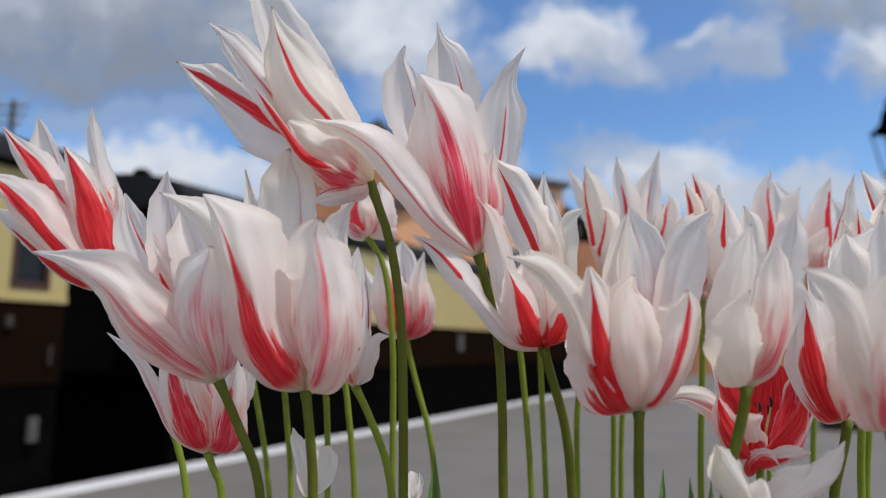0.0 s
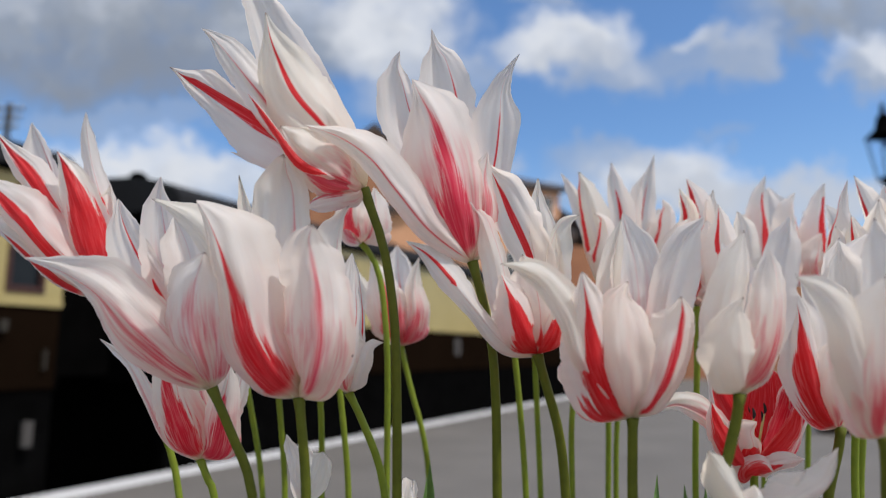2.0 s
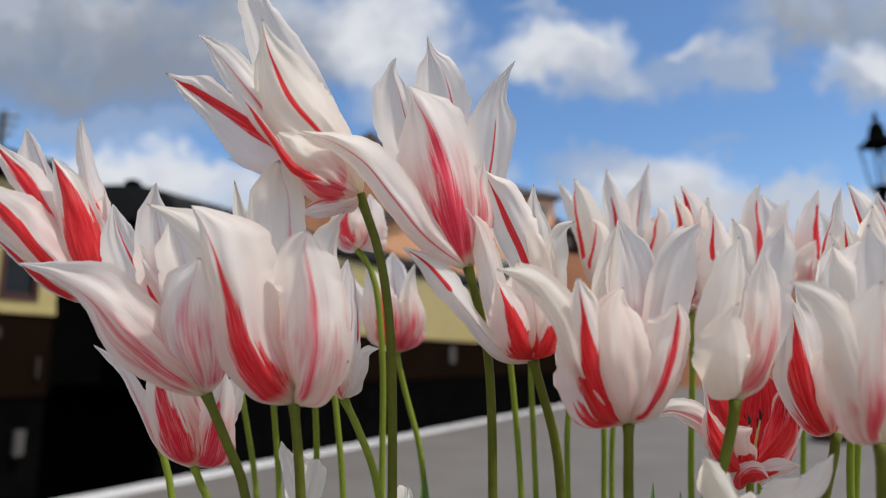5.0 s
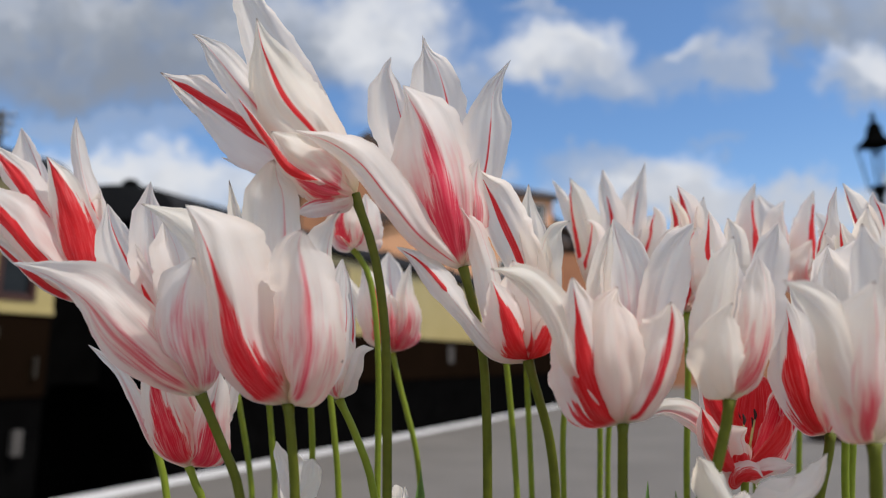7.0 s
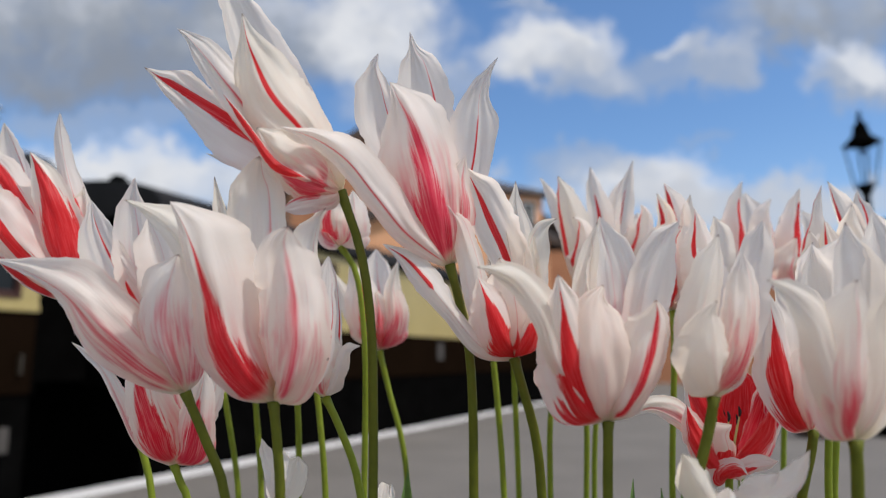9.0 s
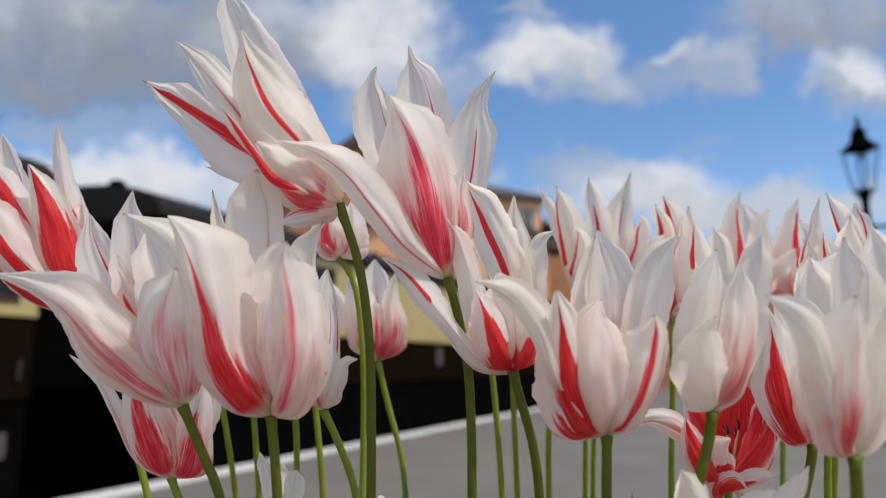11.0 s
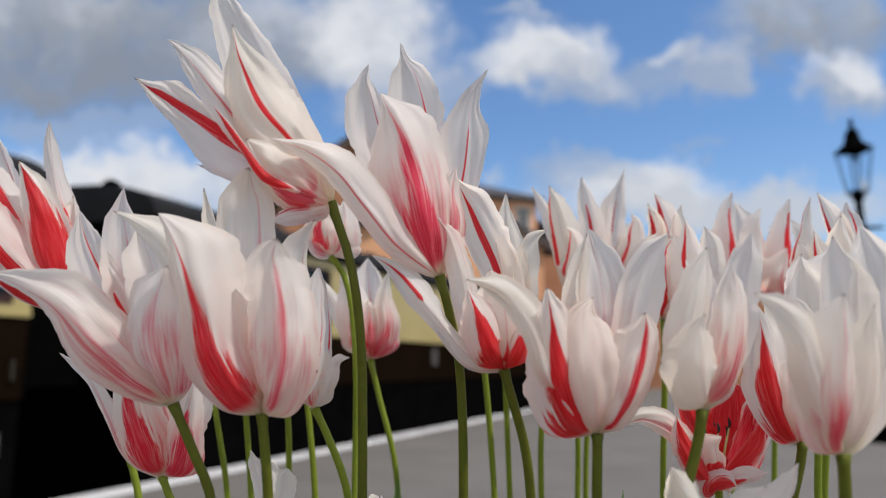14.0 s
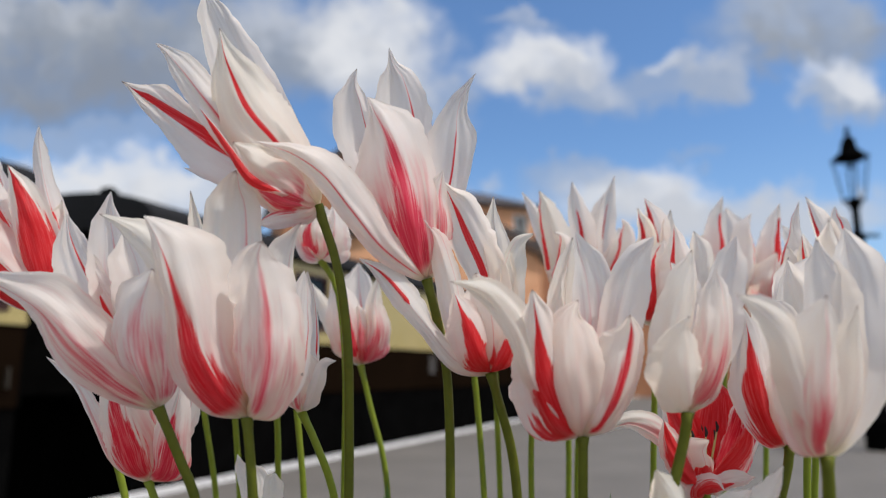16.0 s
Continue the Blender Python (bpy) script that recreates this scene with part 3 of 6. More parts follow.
# ---- lamp post ----
def lamp_post(x, y, height):
    lp = empty("street_lamp", pose(x, y, 0))
    tagged(lp, "black cast iron platform lamp with a glazed lantern", "street lamp")
    h = height - 1.15
    part("post", lathe(bmesh.new(), [(0.17, 0), (0.17, 0.35), (0.12, 0.42), (0.10, 0.9), (0.075, 1.0), (0.06, h - 0.5), (0.085, h - 0.46), (0.085, h - 0.40), (0.05, h - 0.36), (0.045, h - 0.05), (0.09, h), (0.05, h + 0.06)], 14), BLACK, lp, smooth=False)
    part("ladder_bar", boxes((-0.28, 0.28, -0.02, 0.02, h - 0.42, h - 0.38), bevel=0.008), BLACK, lp)
    z0, z1 = h + 0.07, h + 0.62
    lan = part("lantern_frame", boxes((-0.095, 0.095, -0.095, 0.095, z0 - 0.02, z0 + 0.012)), BLACK, lp, "black iron lantern frame")
    for sx, sy in ((1, 1), (1, -1), (-1, 1), (-1, -1)):
        part("corner_bar", tube(bmesh.new(), [(sx * 0.085, sy * 0.085, z0), (sx * 0.15, sy * 0.15, z1)], [0.011, 0.011], 6), BLACK, lan)
    bm = bmesh.new()
    lo = [bm.verts.new((sx * 0.08, sy * 0.08, z0 + 0.015)) for sx, sy in ((1, 1), (-1, 1), (-1, -1), (1, -1))]
    hi = [bm.verts.new((sx * 0.143, sy * 0.143, z1 - 0.005)) for sx, sy in ((1, 1), (-1, 1), (-1, -1), (1, -1))]
    for i in range(4):
        bm.faces.new((lo[i], lo[(i + 1) % 4], hi[(i + 1) % 4], hi[i]))
    g = part("pane", bm, LAMP_GLASS, lan)
    g.visible_shadow = False
    part("canopy", lathe(bmesh.new(), [(0.235, z1), (0.235, z1 + 0.025), (0.165, z1 + 0.08), (0.105, z1 + 0.14), (0.09, z1 + 0.21), (0.085, z1 + 0.27), (0.05, z1 + 0.31), (0.022, z1 + 0.35), (0.034, z1 + 0.39), (0.01, z1 + 0.47)], 4, turn=math.pi / 4), BLACK, lp)
    part("mantle", lathe(bmesh.new(), [(0.012, z1 - 0.14), (0.022, z1 - 0.1), (0.022, z1 - 0.02), (0.02, z1)], 10), BLACK, lp)
    return lp


lamp_post(5.64, 8.55, 4.25)


def tub(x, y):
    """A low round tub added for a dark patch on the platform, staves and two hoops."""
    tb = empty("added_tub", pose(x, y, 0))
    tagged(tb, "low dark tub added in place of a shadow-like patch on the platform", "plant tub")
    for k in range(16):
        a0, a1 = 2 * math.pi * k / 16 + 0.01, 2 * math.pi * (k + 1) / 16 - 0.01
        bm = bmesh.new()
        ring = [[bm.verts.new((r * math.cos(a), r * math.sin(a), z)) for a in (a0, a1)] for r, z in ((0.24, 0.0), (0.27, 0.22), (0.245, 0.22), (0.215, 0.0))]
        for i in range(4):
            p, q = ring[i], ring[(i + 1) % 4]
            bm.faces.new((p[0], p[1], q[1], q[0]))
        bm.faces.new([r[0] for r in ring][::-1]), bm.faces.new([r[1] for r in ring])
        part("stave", bm, BARGE, tb)
    for z in (0.05, 0.16):
        part("hoop", lathe(bmesh.new(), [(0.25 + z * 0.14, z), (0.256 + z * 0.14, z), (0.262 + z * 0.14, z + 0.025), (0.25 + z * 0.14, z + 0.025)], 24), BLACK, tb)
    part("soil", lathe(bmesh.new(), [(0.225, 0.03), (0.24, 0.17), (0.1, 0.185)], 20), SOIL, tb)
    return tb


# invented tub, gives the platform its dark, shadow-like patch here
tub(4.74, 8.55)


# ---- telegraph pole ----
def telegraph_pole(x, y, height):
    tp = empty("telegraph_pole", pose(x, y, -1.05))
    tagged(tp, "weathered wooden telegraph pole with crossarms", "telegraph pole")
    part("pole", tube(bmesh.new(), [(0, 0, 0), (0, 0, height)], [0.16, 0.11], 10), POLE_WOOD, tp)
    for k in range(3):
        arm = part("crossarm", boxes((-0.75 + 0.1 * k, 0.75 - 0.1 * k, -0.17, -0.10, height - 0.35 - 0.4 * k, height - 0.25 - 0.4 * k), bevel=0.01), POLE_WOOD, tp)
        for xi in (-0.6, -0.3, 0.3, 0.6):
            part("insulator", lathe(bmesh.new(), [(0.03, 0), (0.05, 0.04), (0.03, 0.13)], 8, (xi * (1 - 0.13 * k), -0.135, height - 0.25 - 0.4 * k)), FRAME, arm)
    return tp


telegraph_pole(-19.36, 28.6, 12.9)
# ---- planter and soil ----
PLANTER = dict(x0=-0.40, x1=0.46, y0=0.15, y1=0.60, top=0.64)
pl = empty("planter", pose(0, 0, 0))
tagged(pl, "raised wooden planter box filled with dark soil", "planter")
p_ = PLANTER
for k in range(4):
    z0, z1 = 0.05 + 0.15 * k, 0.05 + 0.15 * k + 0.144
    part("board", boxes((p_["x0"], p_["x1"], p_["y0"], p_["y0"] + 0.03, z0, z1), bevel=0.004), WOOD, pl)
    part("board", boxes((p_["x0"], p_["x1"], p_["y1"] - 0.03, p_["y1"], z0, z1), bevel=0.004), WOOD, pl)
    part("board", boxes((p_["x0"], p_["x0"] + 0.03, p_["y0"] + 0.031, p_["y1"] - 0.031, z0, z1), bevel=0.004), WOOD, pl)
    part("board", boxes((p_["x1"] - 0.03, p_["x1"], p_["y0"] + 0.031, p_["y1"] - 0.031, z0, z1), bevel=0.004), WOOD, pl)
for x in (p_["x0"] + 0.031, p_["x1"] - 0.071):
    for y in (p_["y0"] + 0.031, p_["y1"] - 0.071):
        part("leg", boxes((x, x + 0.04, y, y + 0.04, 0.0, 0.55)), WOOD, pl)
bm = bmesh.new()
NX, NY = 40, 18
grid = [[bm.verts.new((p_["x0"] + 0.032 + (p_["x1"] - p_["x0"] - 0.064) * i / NX, p_["y0"] + 0.032 + (p_["y1"] - p_["y0"] - 0.064) * j / NY, 0.60 + 0.012 * noise.noise((i * 0.7, j * 0.7, 0)))) for i in range(NX + 1)] for j in range(NY + 1)]
for j in range(NY):
    for i in range(NX):
        bm.faces.new((grid[j][i], grid[j][i + 1], grid[j + 1][i + 1], grid[j + 1][i]))
soil = link_mesh("soil", bm, SOIL, True)
tagged(soil, "dark crumbly potting soil in the planter", "soil", "", "stuff")


# ---- tulips ----
SOIL_Z = 0.60
rng = random.Random(7)


def petal_mesh(rows, lap=(8, 8), flame=(0.0, 0.0, 0.5), shift=0.0, soft_=0.3, taper=1.0, curl=0.0):
    """One petal lofted along its midrib. rows, in mm from the flower's foot: x, y, z, reach of the blade to its two sides; the last is the tip.
    lap: how far the two rims bend back; flame: half width, start and end; curl: how far the tip bends back."""
    NU, NV = 48, 22
    own = random.Random(int(sum(abs(v) for r in rows for v in r) * 10))
    pts = [Vector((0, 0, 0))] + [Vector(r[:3]) for r in rows]
    wid = [(1.6, 1.6)] + [tuple(r[3:]) for r in rows]
    run = [0.0]
    for p, q in zip(pts, pts[1:]):
        run.append(run[-1] + (q - p).length)
    size = run[-1]
    fine = glide(pts, 10 * len(pts))
    fr = [0.0]
    for p, q in zip(fine, fine[1:]):
        fr.append(fr[-1] + (q - p).length)

    def rib(s):
        d = min(max(s, 0), 1) * fr[-1]
        k = 0
        while k < len(fr) - 2 and fr[k + 1] < d:
            k += 1
        f = (d - fr[k]) / max(fr[k + 1] - fr[k], 1e-6)
        return fine[k].lerp(fine[k + 1], f)

    def breadth(s, side):
        d = s * size
        k = 0
        while k < len(run) - 2 and run[k + 1] < d:
            k += 1
        f = min(max((d - run[k]) / (run[k + 1] - run[k]), 0), 1)
        q = [wid[i][side] ** 2.0 for i in range(len(wid))]
        m = [0.0] * len(q)
        for i in range(1, len(q) - 1):
            lo, hi = (q[i] - q[i - 1]) / (run[i] - run[i - 1]), (q[i + 1] - q[i]) / (run[i + 1] - run[i])
            m[i] = 2 * lo * hi / (lo + hi) if lo * hi > 0 else 0.0
        m[0], m[-1] = (q[1] - q[0]) / run[1] * 1.3, (q[-1] - q[-2]) / (run[-1] - run[-2])
        h = run[k + 1] - run[k]
        v = (2 * f ** 3 - 3 * f ** 2 + 1) * q[k] + (f ** 3 - 2 * f ** 2 + f) * h * m[k] + (3 * f ** 2 - 2 * f ** 3) * q[k + 1] + (f ** 3 - f ** 2) * h * m[k + 1]
        return max(v, 0.02) ** 0.5 * (1 - 0.6 * max(0.0, (s - 0.88) / 0.12) ** 0.8)
    wide = max(max(w) for w in wid)
    bm = bmesh.new()
    layers = [bm.loops.layers.uv.new(n) for n in ("place", "flame", "lick", "feather")]
    ph, ph2, ph3 = own.uniform(0, 9), own.uniform(0, 9), own.uniform(0, 9)
    roll = (own.uniform(-0.5, 0.8), own.uniform(-0.5, 0.8))
    fold = own.uniform(0.05, 0.28)
    curl = curl or own.uniform(-3.5, 2.0)
    nick = [(own.uniform(0.5, 0.97), own.choice((-1, 1)), own.uniform(0.008, 0.022), own.uniform(0.03, 0.12)) for _ in range(4)]
    grid = []
    for i in range(NU + 1):
        s = i / NU
        c = rib(s)
        t = (rib(s + 0.03) - rib(s - 0.03)).normalized()
        left = t.cross(Vector((0, 1, 0)))
        left = left.normalized() if left.length > 0.05 else Vector((-1, 0, 0))
        away = left.cross(t)
        hl, hr = breadth(s, 0), breadth(s, 1)
        both = (hl + hr) / 2
        slack = min(1, both / (0.35 * wide)) * min(1, s * 4)
        line = []
        for j in range(NV + 1):
            v = 2 * j / NV - 1
            u, h = abs(v), hl if v < 0 else hr
            bend = (lap[0] if v < 0 else lap[1]) * (h / wide) * u ** 1.8
            wave = 0.10 * wide * u * u * math.sin(6.0 * s + ph + (1.7 if v > 0 else 0)) * s
            wave += 0.055 * wide * u ** 3 * math.sin(17 * s + ph2 + 2 * v) * s
            wave += 0.15 * wide * noise.noise((v * 1.7 + ph, s * 2.6 + ph2, ph3)) + 0.10 * wide * noise.noise((v * 3.8 + ph2, s * 5.0 + ph3, ph))
            # soft valleys between the veins, and long creases
            wave += 0.11 * wide * (abs(noise.noise((v * 2.4 + ph3, s * 1.1 + ph, ph2))) - 0.2)
            wave += 0.022 * wide * noise.noise((v * 9 + ph3, s * 1.6 + ph, ph2))
            wave += max(0.0, u - 0.62) ** 2 * (roll[0] if v < 0 else roll[1]) * 2.4 * wide * math.sin(math.pi * min(1, s)) ** 0.7
            wave += fold * (math.hypot(v, 0.05) - 0.4) * h * math.sin(math.pi * min(1, 0.1 + 0.8 * s))
            jag = 1 + (0.16 * noise.noise((s * 5, 3.0 * (v > 0), ph)) + 0.07 * noise.noise((s * 13, 7.0 * (v > 0), ph3))) * s * u * u
            jag += 0.06 * noise.noise((s * 30, 5.0 * (v > 0), ph2)) * max(0, u - 0.6) * 2.5 * min(1, s * 1.5)
            for at, sd, wd, dp in nick:
                if v * sd > 0.55:
                    jag -= dp * math.exp(-((s - at) / wd) ** 2) * (u - 0.55) * 2.2
            p = c - left * (v * h * jag) + away * (bend + wave * slack + curl * max(0, s - 0.72) ** 2 * 12.7)
            line.append(bm.verts.new(p / 1000))
        grid.append(line)
    for i in range(NU):
        for j in range(NV):
            f = bm.faces.new((grid[i][j], grid[i][j + 1], grid[i + 1][j + 1], grid[i + 1][j]))
            f.smooth = True
            for loop, (a, b) in zip(f.loops, ((j, i), (j + 1, i), (j + 1, i + 1), (j, i + 1))):
                for layer, uv in zip(layers, ((a / NV, b / NU), (flame[0], flame[2]), (flame[1], shift), (soft_, taper))):
                    loop[layer].uv = uv
    return bm


def plain_petal(low, mid, tip, width, face, stripe, reach, sharp=0.56):
    """Rows for a petal whose midrib runs through low and mid to the tip."""
    turned = max(0.45, abs(math.cos(radians(face))))
    h = width / 2 * turned
    back = 0.5 * h * (1 if low[1] < 0 else -1)
    drawn = 0.75 if sharp > 0.7 else 0.9
    pale = reach > 1.5
    return dict(rows=[(*low, h * 0.95, h * 0.95), (*mid, h * drawn, h * drawn), (*tip, 0, 0)], lap=(back, back), flame=(stripe, 0.0, reach - 2 if pale else reach), soft_=0.85 if pale else 0.2)


def leaf(parent, origin, height, lean, turn, width):
    """A broad pointed leaf that rises from the soil and folds along its midrib."""
    bm = bmesh.new()
    rows = []
    d = Vector((math.sin(radians(turn)), math.cos(radians(turn)), 0))
    side = Vector((d.y, -d.x, 0))
    for i in range(19):
        s = i / 18
        c = Vector(origin) + d * (lean * s * s) + Vector((0, 0, height * (s - 0.12 * s * s * (lean / height))))
        h = width / 2 * max((s + 0.15) ** 0.5 * (1 - s) ** 0.75 * 1.35, 0.004)
        row = []
        for j in range(7):
            v = j / 3 - 1
            row.append(bm.verts.new(c + side * h * v + d * (-0.35 * h * v * v + 0.05 * h * math.sin(9 * s + 2 * v))))
        rows.append(row)
    for a, b in zip(rows, rows[1:]):
        for j in range(6):
            bm.faces.new((a[j], a[j + 1], b[j + 1], b[j]))
    return part("leaf", bm, LEAF, parent, smooth=True)


def tulip(label, foot, stem, petals, anthers=False, thick=2.05, dark=None, leaf_tips=()):
    """A tulip rooted in the soil: foot is the flower's base in metres, stem points and petals in mm from it."""
    foot = Vector(foot)
    pts = [foot + Vector(p) / 1000 for p in stem]
    last = pts[-1]
    step = (pts[-1] - (pts[-2] if len(pts) > 1 else foot))
    down = (last.z - SOIL_Z + 0.01)
    drift = Vector((step.x, step.y, 0)) * min(1.0, 0.5 * down / max(abs(step.z), 0.01))
    root = Vector((last.x + drift.x * 0.6, last.y + drift.y * 0.6, SOIL_Z - 0.01))
    root.x = min(max(root.x, PLANTER["x0"] + 0.06), PLANTER["x1"] - 0.06)
    root.y = min(max(root.y, PLANTER["y0"] + 0.06), PLANTER["y1"] - 0.06)
    tl = empty("tulip", Matrix.Translation((root.x, root.y, SOIL_Z)))
    tagged(tl, label, "tulip", "tulips in the planter")
    o = Vector((root.x, root.y, SOIL_Z))
    path = glide([p - o for p in (foot, *pts, (last + root) / 2 + Vector((0, 0, 0.0)), root)], 26)
    r = thick / 1000 * (0.92 if foot.y < 0.3 else 0.82)
    # near stems take the darker green that carries their shade
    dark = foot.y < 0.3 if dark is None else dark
    part("stem", tube(bmesh.new(), path, [r * (1.3 if i == 0 else 1.0 + 0.15 * i / 25) for i in range(26)], 10), STEM_SHADED if dark else STEM, tl, "green stem with shade in its olive colour" if dark else "fresh green stem", smooth=True)
    for p in petals:
        ob = part("petal", petal_mesh(**(p if "rows" in p else plain_petal(**p))), PETAL, tl)
        ob.location = foot - o
    if anthers:
        for k in range(6):
            a = 2 * math.pi * k / 6 + 0.3
            base = foot - o + Vector((math.cos(a) * 0.002, math.sin(a) * 0.002, 0.008))
            tip_ = base + Vector((math.cos(a) * 0.004, math.sin(a) * 0.004, 0.013 + 0.002 * (k % 3)))
            st = part("stamen", tube(bmesh.new(), [base, tip_], [0.0004, 0.0004], 6), PISTIL, tl)
            part("anther", tube(bmesh.new(), glide([tip_, tip_ + Vector((0.0005, 0, 0.002)), tip_ + Vector((0, 0, 0.0045))], 6), [0.0003, 0.0006, 0.0007, 0.0007, 0.0005, 0.0003], 8), ANTHER, st)
        part("pistil", lathe(bmesh.new(), [(0.001, 0), (0.0012, 0.012), (0.001, 0.018), (0.0016, 0.019), (0.0006, 0.02)], 9, foot - o), PISTIL, tl)
    for tip_ in leaf_tips:
        reach_ = Vector(tip_) - o
        lean = math.hypot(reach_.x, reach_.y)
        leaf(tl, (0, 0, -0.005), reach_.z + 0.005 + 0.12 * lean, lean, math.degrees(math.atan2(reach_.x, reach_.y)), 0.026)
    h = rng.uniform(0.15, 0.24)
    leaf(tl, (0.004, 0, -0.005), h, rng.uniform(0.03, 0.08), rng.uniform(0, 360), rng.uniform(0.035, 0.055))
    leaf(tl, (-0.004, 0.003, -0.005), h * 0.8, rng.uniform(0.05, 0.10), rng.uniform(0, 360), rng.uniform(0.03, 0.05))
    return tl


# white tulip with pink-streaked petals, one long petal reaching out
tulip('white tulip with pink-streaked petals, one long petal reaching out', (-0.0959, 0.2757, 0.9374), [(7.8, 3, -18.3), (15.7, 6.7, -40.8)], [
    dict(rows=[(-12, -8.9, 9.6, 9.9, 9.9), (-28, -11, 23.8, 13.2, 14.6), (-42.5, -12.7, 37.6, 5.2, 13.7), (-55.8, -14.4, 45.5, 2.6, 6.1), (-68.3, -16, 49.7, 0, 0)], lap=(9, 5), flame=(0.3, 0.03, 0.95), soft_=0.72, shift=-0.25, taper=0.81, curl=-3),
    dict(rows=[(0.5, -13.7, 11.5, 11.1, 10.2), (-3, -16, 26.3, 17.6, 13.9), (-3.4, -15.5, 40.3, 15.4, 12.2), (-0.6, -15, 52.5, 0, 0)], lap=(11.2, 11.2), flame=(0.51, 0.05, 0.85), soft_=0.95, taper=0.81),
    dict(rows=[(-16.6, 10.3, 21.9, 10.9, 9.7), (-31.2, 10.1, 45.5, 13.5, 6.9), (-40, 9.3, 59.8, 9.4, 6.9), (-45.4, 8.8, 70.4, 5, 6.4), (-47.6, 8.4, 79.2, 0, 0)], lap=(-8.4, -8.4), flame=(0.086, 0.3, 0.93), soft_=0.15, taper=0.4),
    dict(rows=[(-17.1, 13, 31.4, 9.8, 8.6), (-24.1, 12.5, 50.6, 9.9, 8.4), (-28.1, 11.2, 69.9, 7.5, 7), (-29.5, 10.5, 80.2, 4.3, 4.5), (-28.9, 10, 88.6, 0, 0)], lap=(-8.4, -8.4), flame=(0.63, 0.3, 0.85), soft_=0.9, taper=1.35),
    dict(rows=[(-5.7, 6, 21.7, 7.2, 7.2), (-10.3, 6, 40.3, 9.6, 9.6), (-15.7, 6, 59.3, 8.3, 9.7), (-21.7, 6, 70.8, 0, 0)], lap=(-8.4, -8.4), flame=(0.03, 0, 0.3), soft_=0.2, taper=1.35),
])
# large white tulip with a crimson flame up its front petal
tulip('large white tulip with a crimson flame up its front petal', (-0.0590, 0.2660, 0.9343), [(1.5, 2.7, -16.6), (2.6, 6, -36.1)], [
    dict(rows=[(-6.4, -9.7, 6.9, 11.2, 9), (-15.1, -15, 21.4, 14.7, 12.5), (-21.3, -15.3, 38.3, 9.4, 17.5), (-27.9, -17.2, 56.9, 5.9, 18), (-32.7, -18.3, 67, 3.6, 10.9), (-37.5, -19, 73.4, 0, 0)], lap=(12, 12), flame=(0.825, 0.02, 0.95), soft_=0.22, shift=-0.1, taper=1.76, curl=3),
    dict(rows=[(5.7, -9.4, 5, 10.8, 9.4), (9.6, -17, 19.7, 16.3, 12.8), (9.2, -16.7, 36.1, 17.4, 11.6), (6.9, -15.7, 50.8, 14.5, 10.4), (5.9, -15.3, 57.7, 12.3, 10), (7.8, -15, 62.9, 0, 0)], lap=(12, 12), flame=(0.149, 0.08, 0.88), soft_=0.7, shift=0.05, taper=0.4, curl=-7),
    dict(rows=[(-5.8, 10, 33.7, 10.6, 10.6), (-9, 9.5, 61.4, 12.4, 11), (-10.5, 8.7, 80.1, 10.6, 10.6), (-11.8, 8.3, 90.9, 6.8, 8.2), (-10.8, 8, 98.3, 0, 0)], lap=(-9, -9), flame=(0.15, 0.45, 0.85), soft_=0.55, shift=0.35, taper=1.35),
    dict(rows=[(-15.7, 8, 38.1, 4.7, 4.7), (-20.8, 8.8, 61.2, 4.3, 3.8), (-26, 9.5, 77.5, 2.6, 1.9), (-29.3, 10, 89.6, 0, 0)], lap=(-9, -9), flame=(0, 0, 0.5), soft_=0.3, taper=1.35),
    dict(rows=[(8.6, 8, 24.6, 7, 6), (10.8, 7.6, 44.9, 6.1, 5.2), (10.4, 6.8, 60.9, 5.9, 4.2), (13.5, 6.3, 70.2, 2.8, 2.4), (17.3, 6, 75.7, 0, 0)], lap=(-9, -9), flame=(0.075, 0.4, 0.9), soft_=0.1, shift=0.5, taper=1.35),
    dict(rows=[(-8.7, -3.8, 13.6, 6.6, 6.6), (-19.5, -5, 32.7, 8.9, 8.9), (-30.3, -5.3, 54.1, 7.6, 10.3), (-40.3, -5.6, 66.9, 6.3, 8.1), (-49.4, -5.8, 72.7, 3.6, 3.9), (-58.9, -6, 76.5, 0, 0)], lap=(4, 6), flame=(0, 0, 0.5), soft_=0.3, taper=1.35),
    dict(rows=[(12.7, 5.9, 11.3, 5.9, 5.5), (16.9, 6.2, 26.8, 6, 4.6), (17.2, 7.1, 42.6, 5.1, 3.7), (18.1, 8, 56.9, 0, 0)], lap=(-3, 6), flame=(0.075, 0.3, 0.9), soft_=0, shift=0.7, taper=1.35),
])
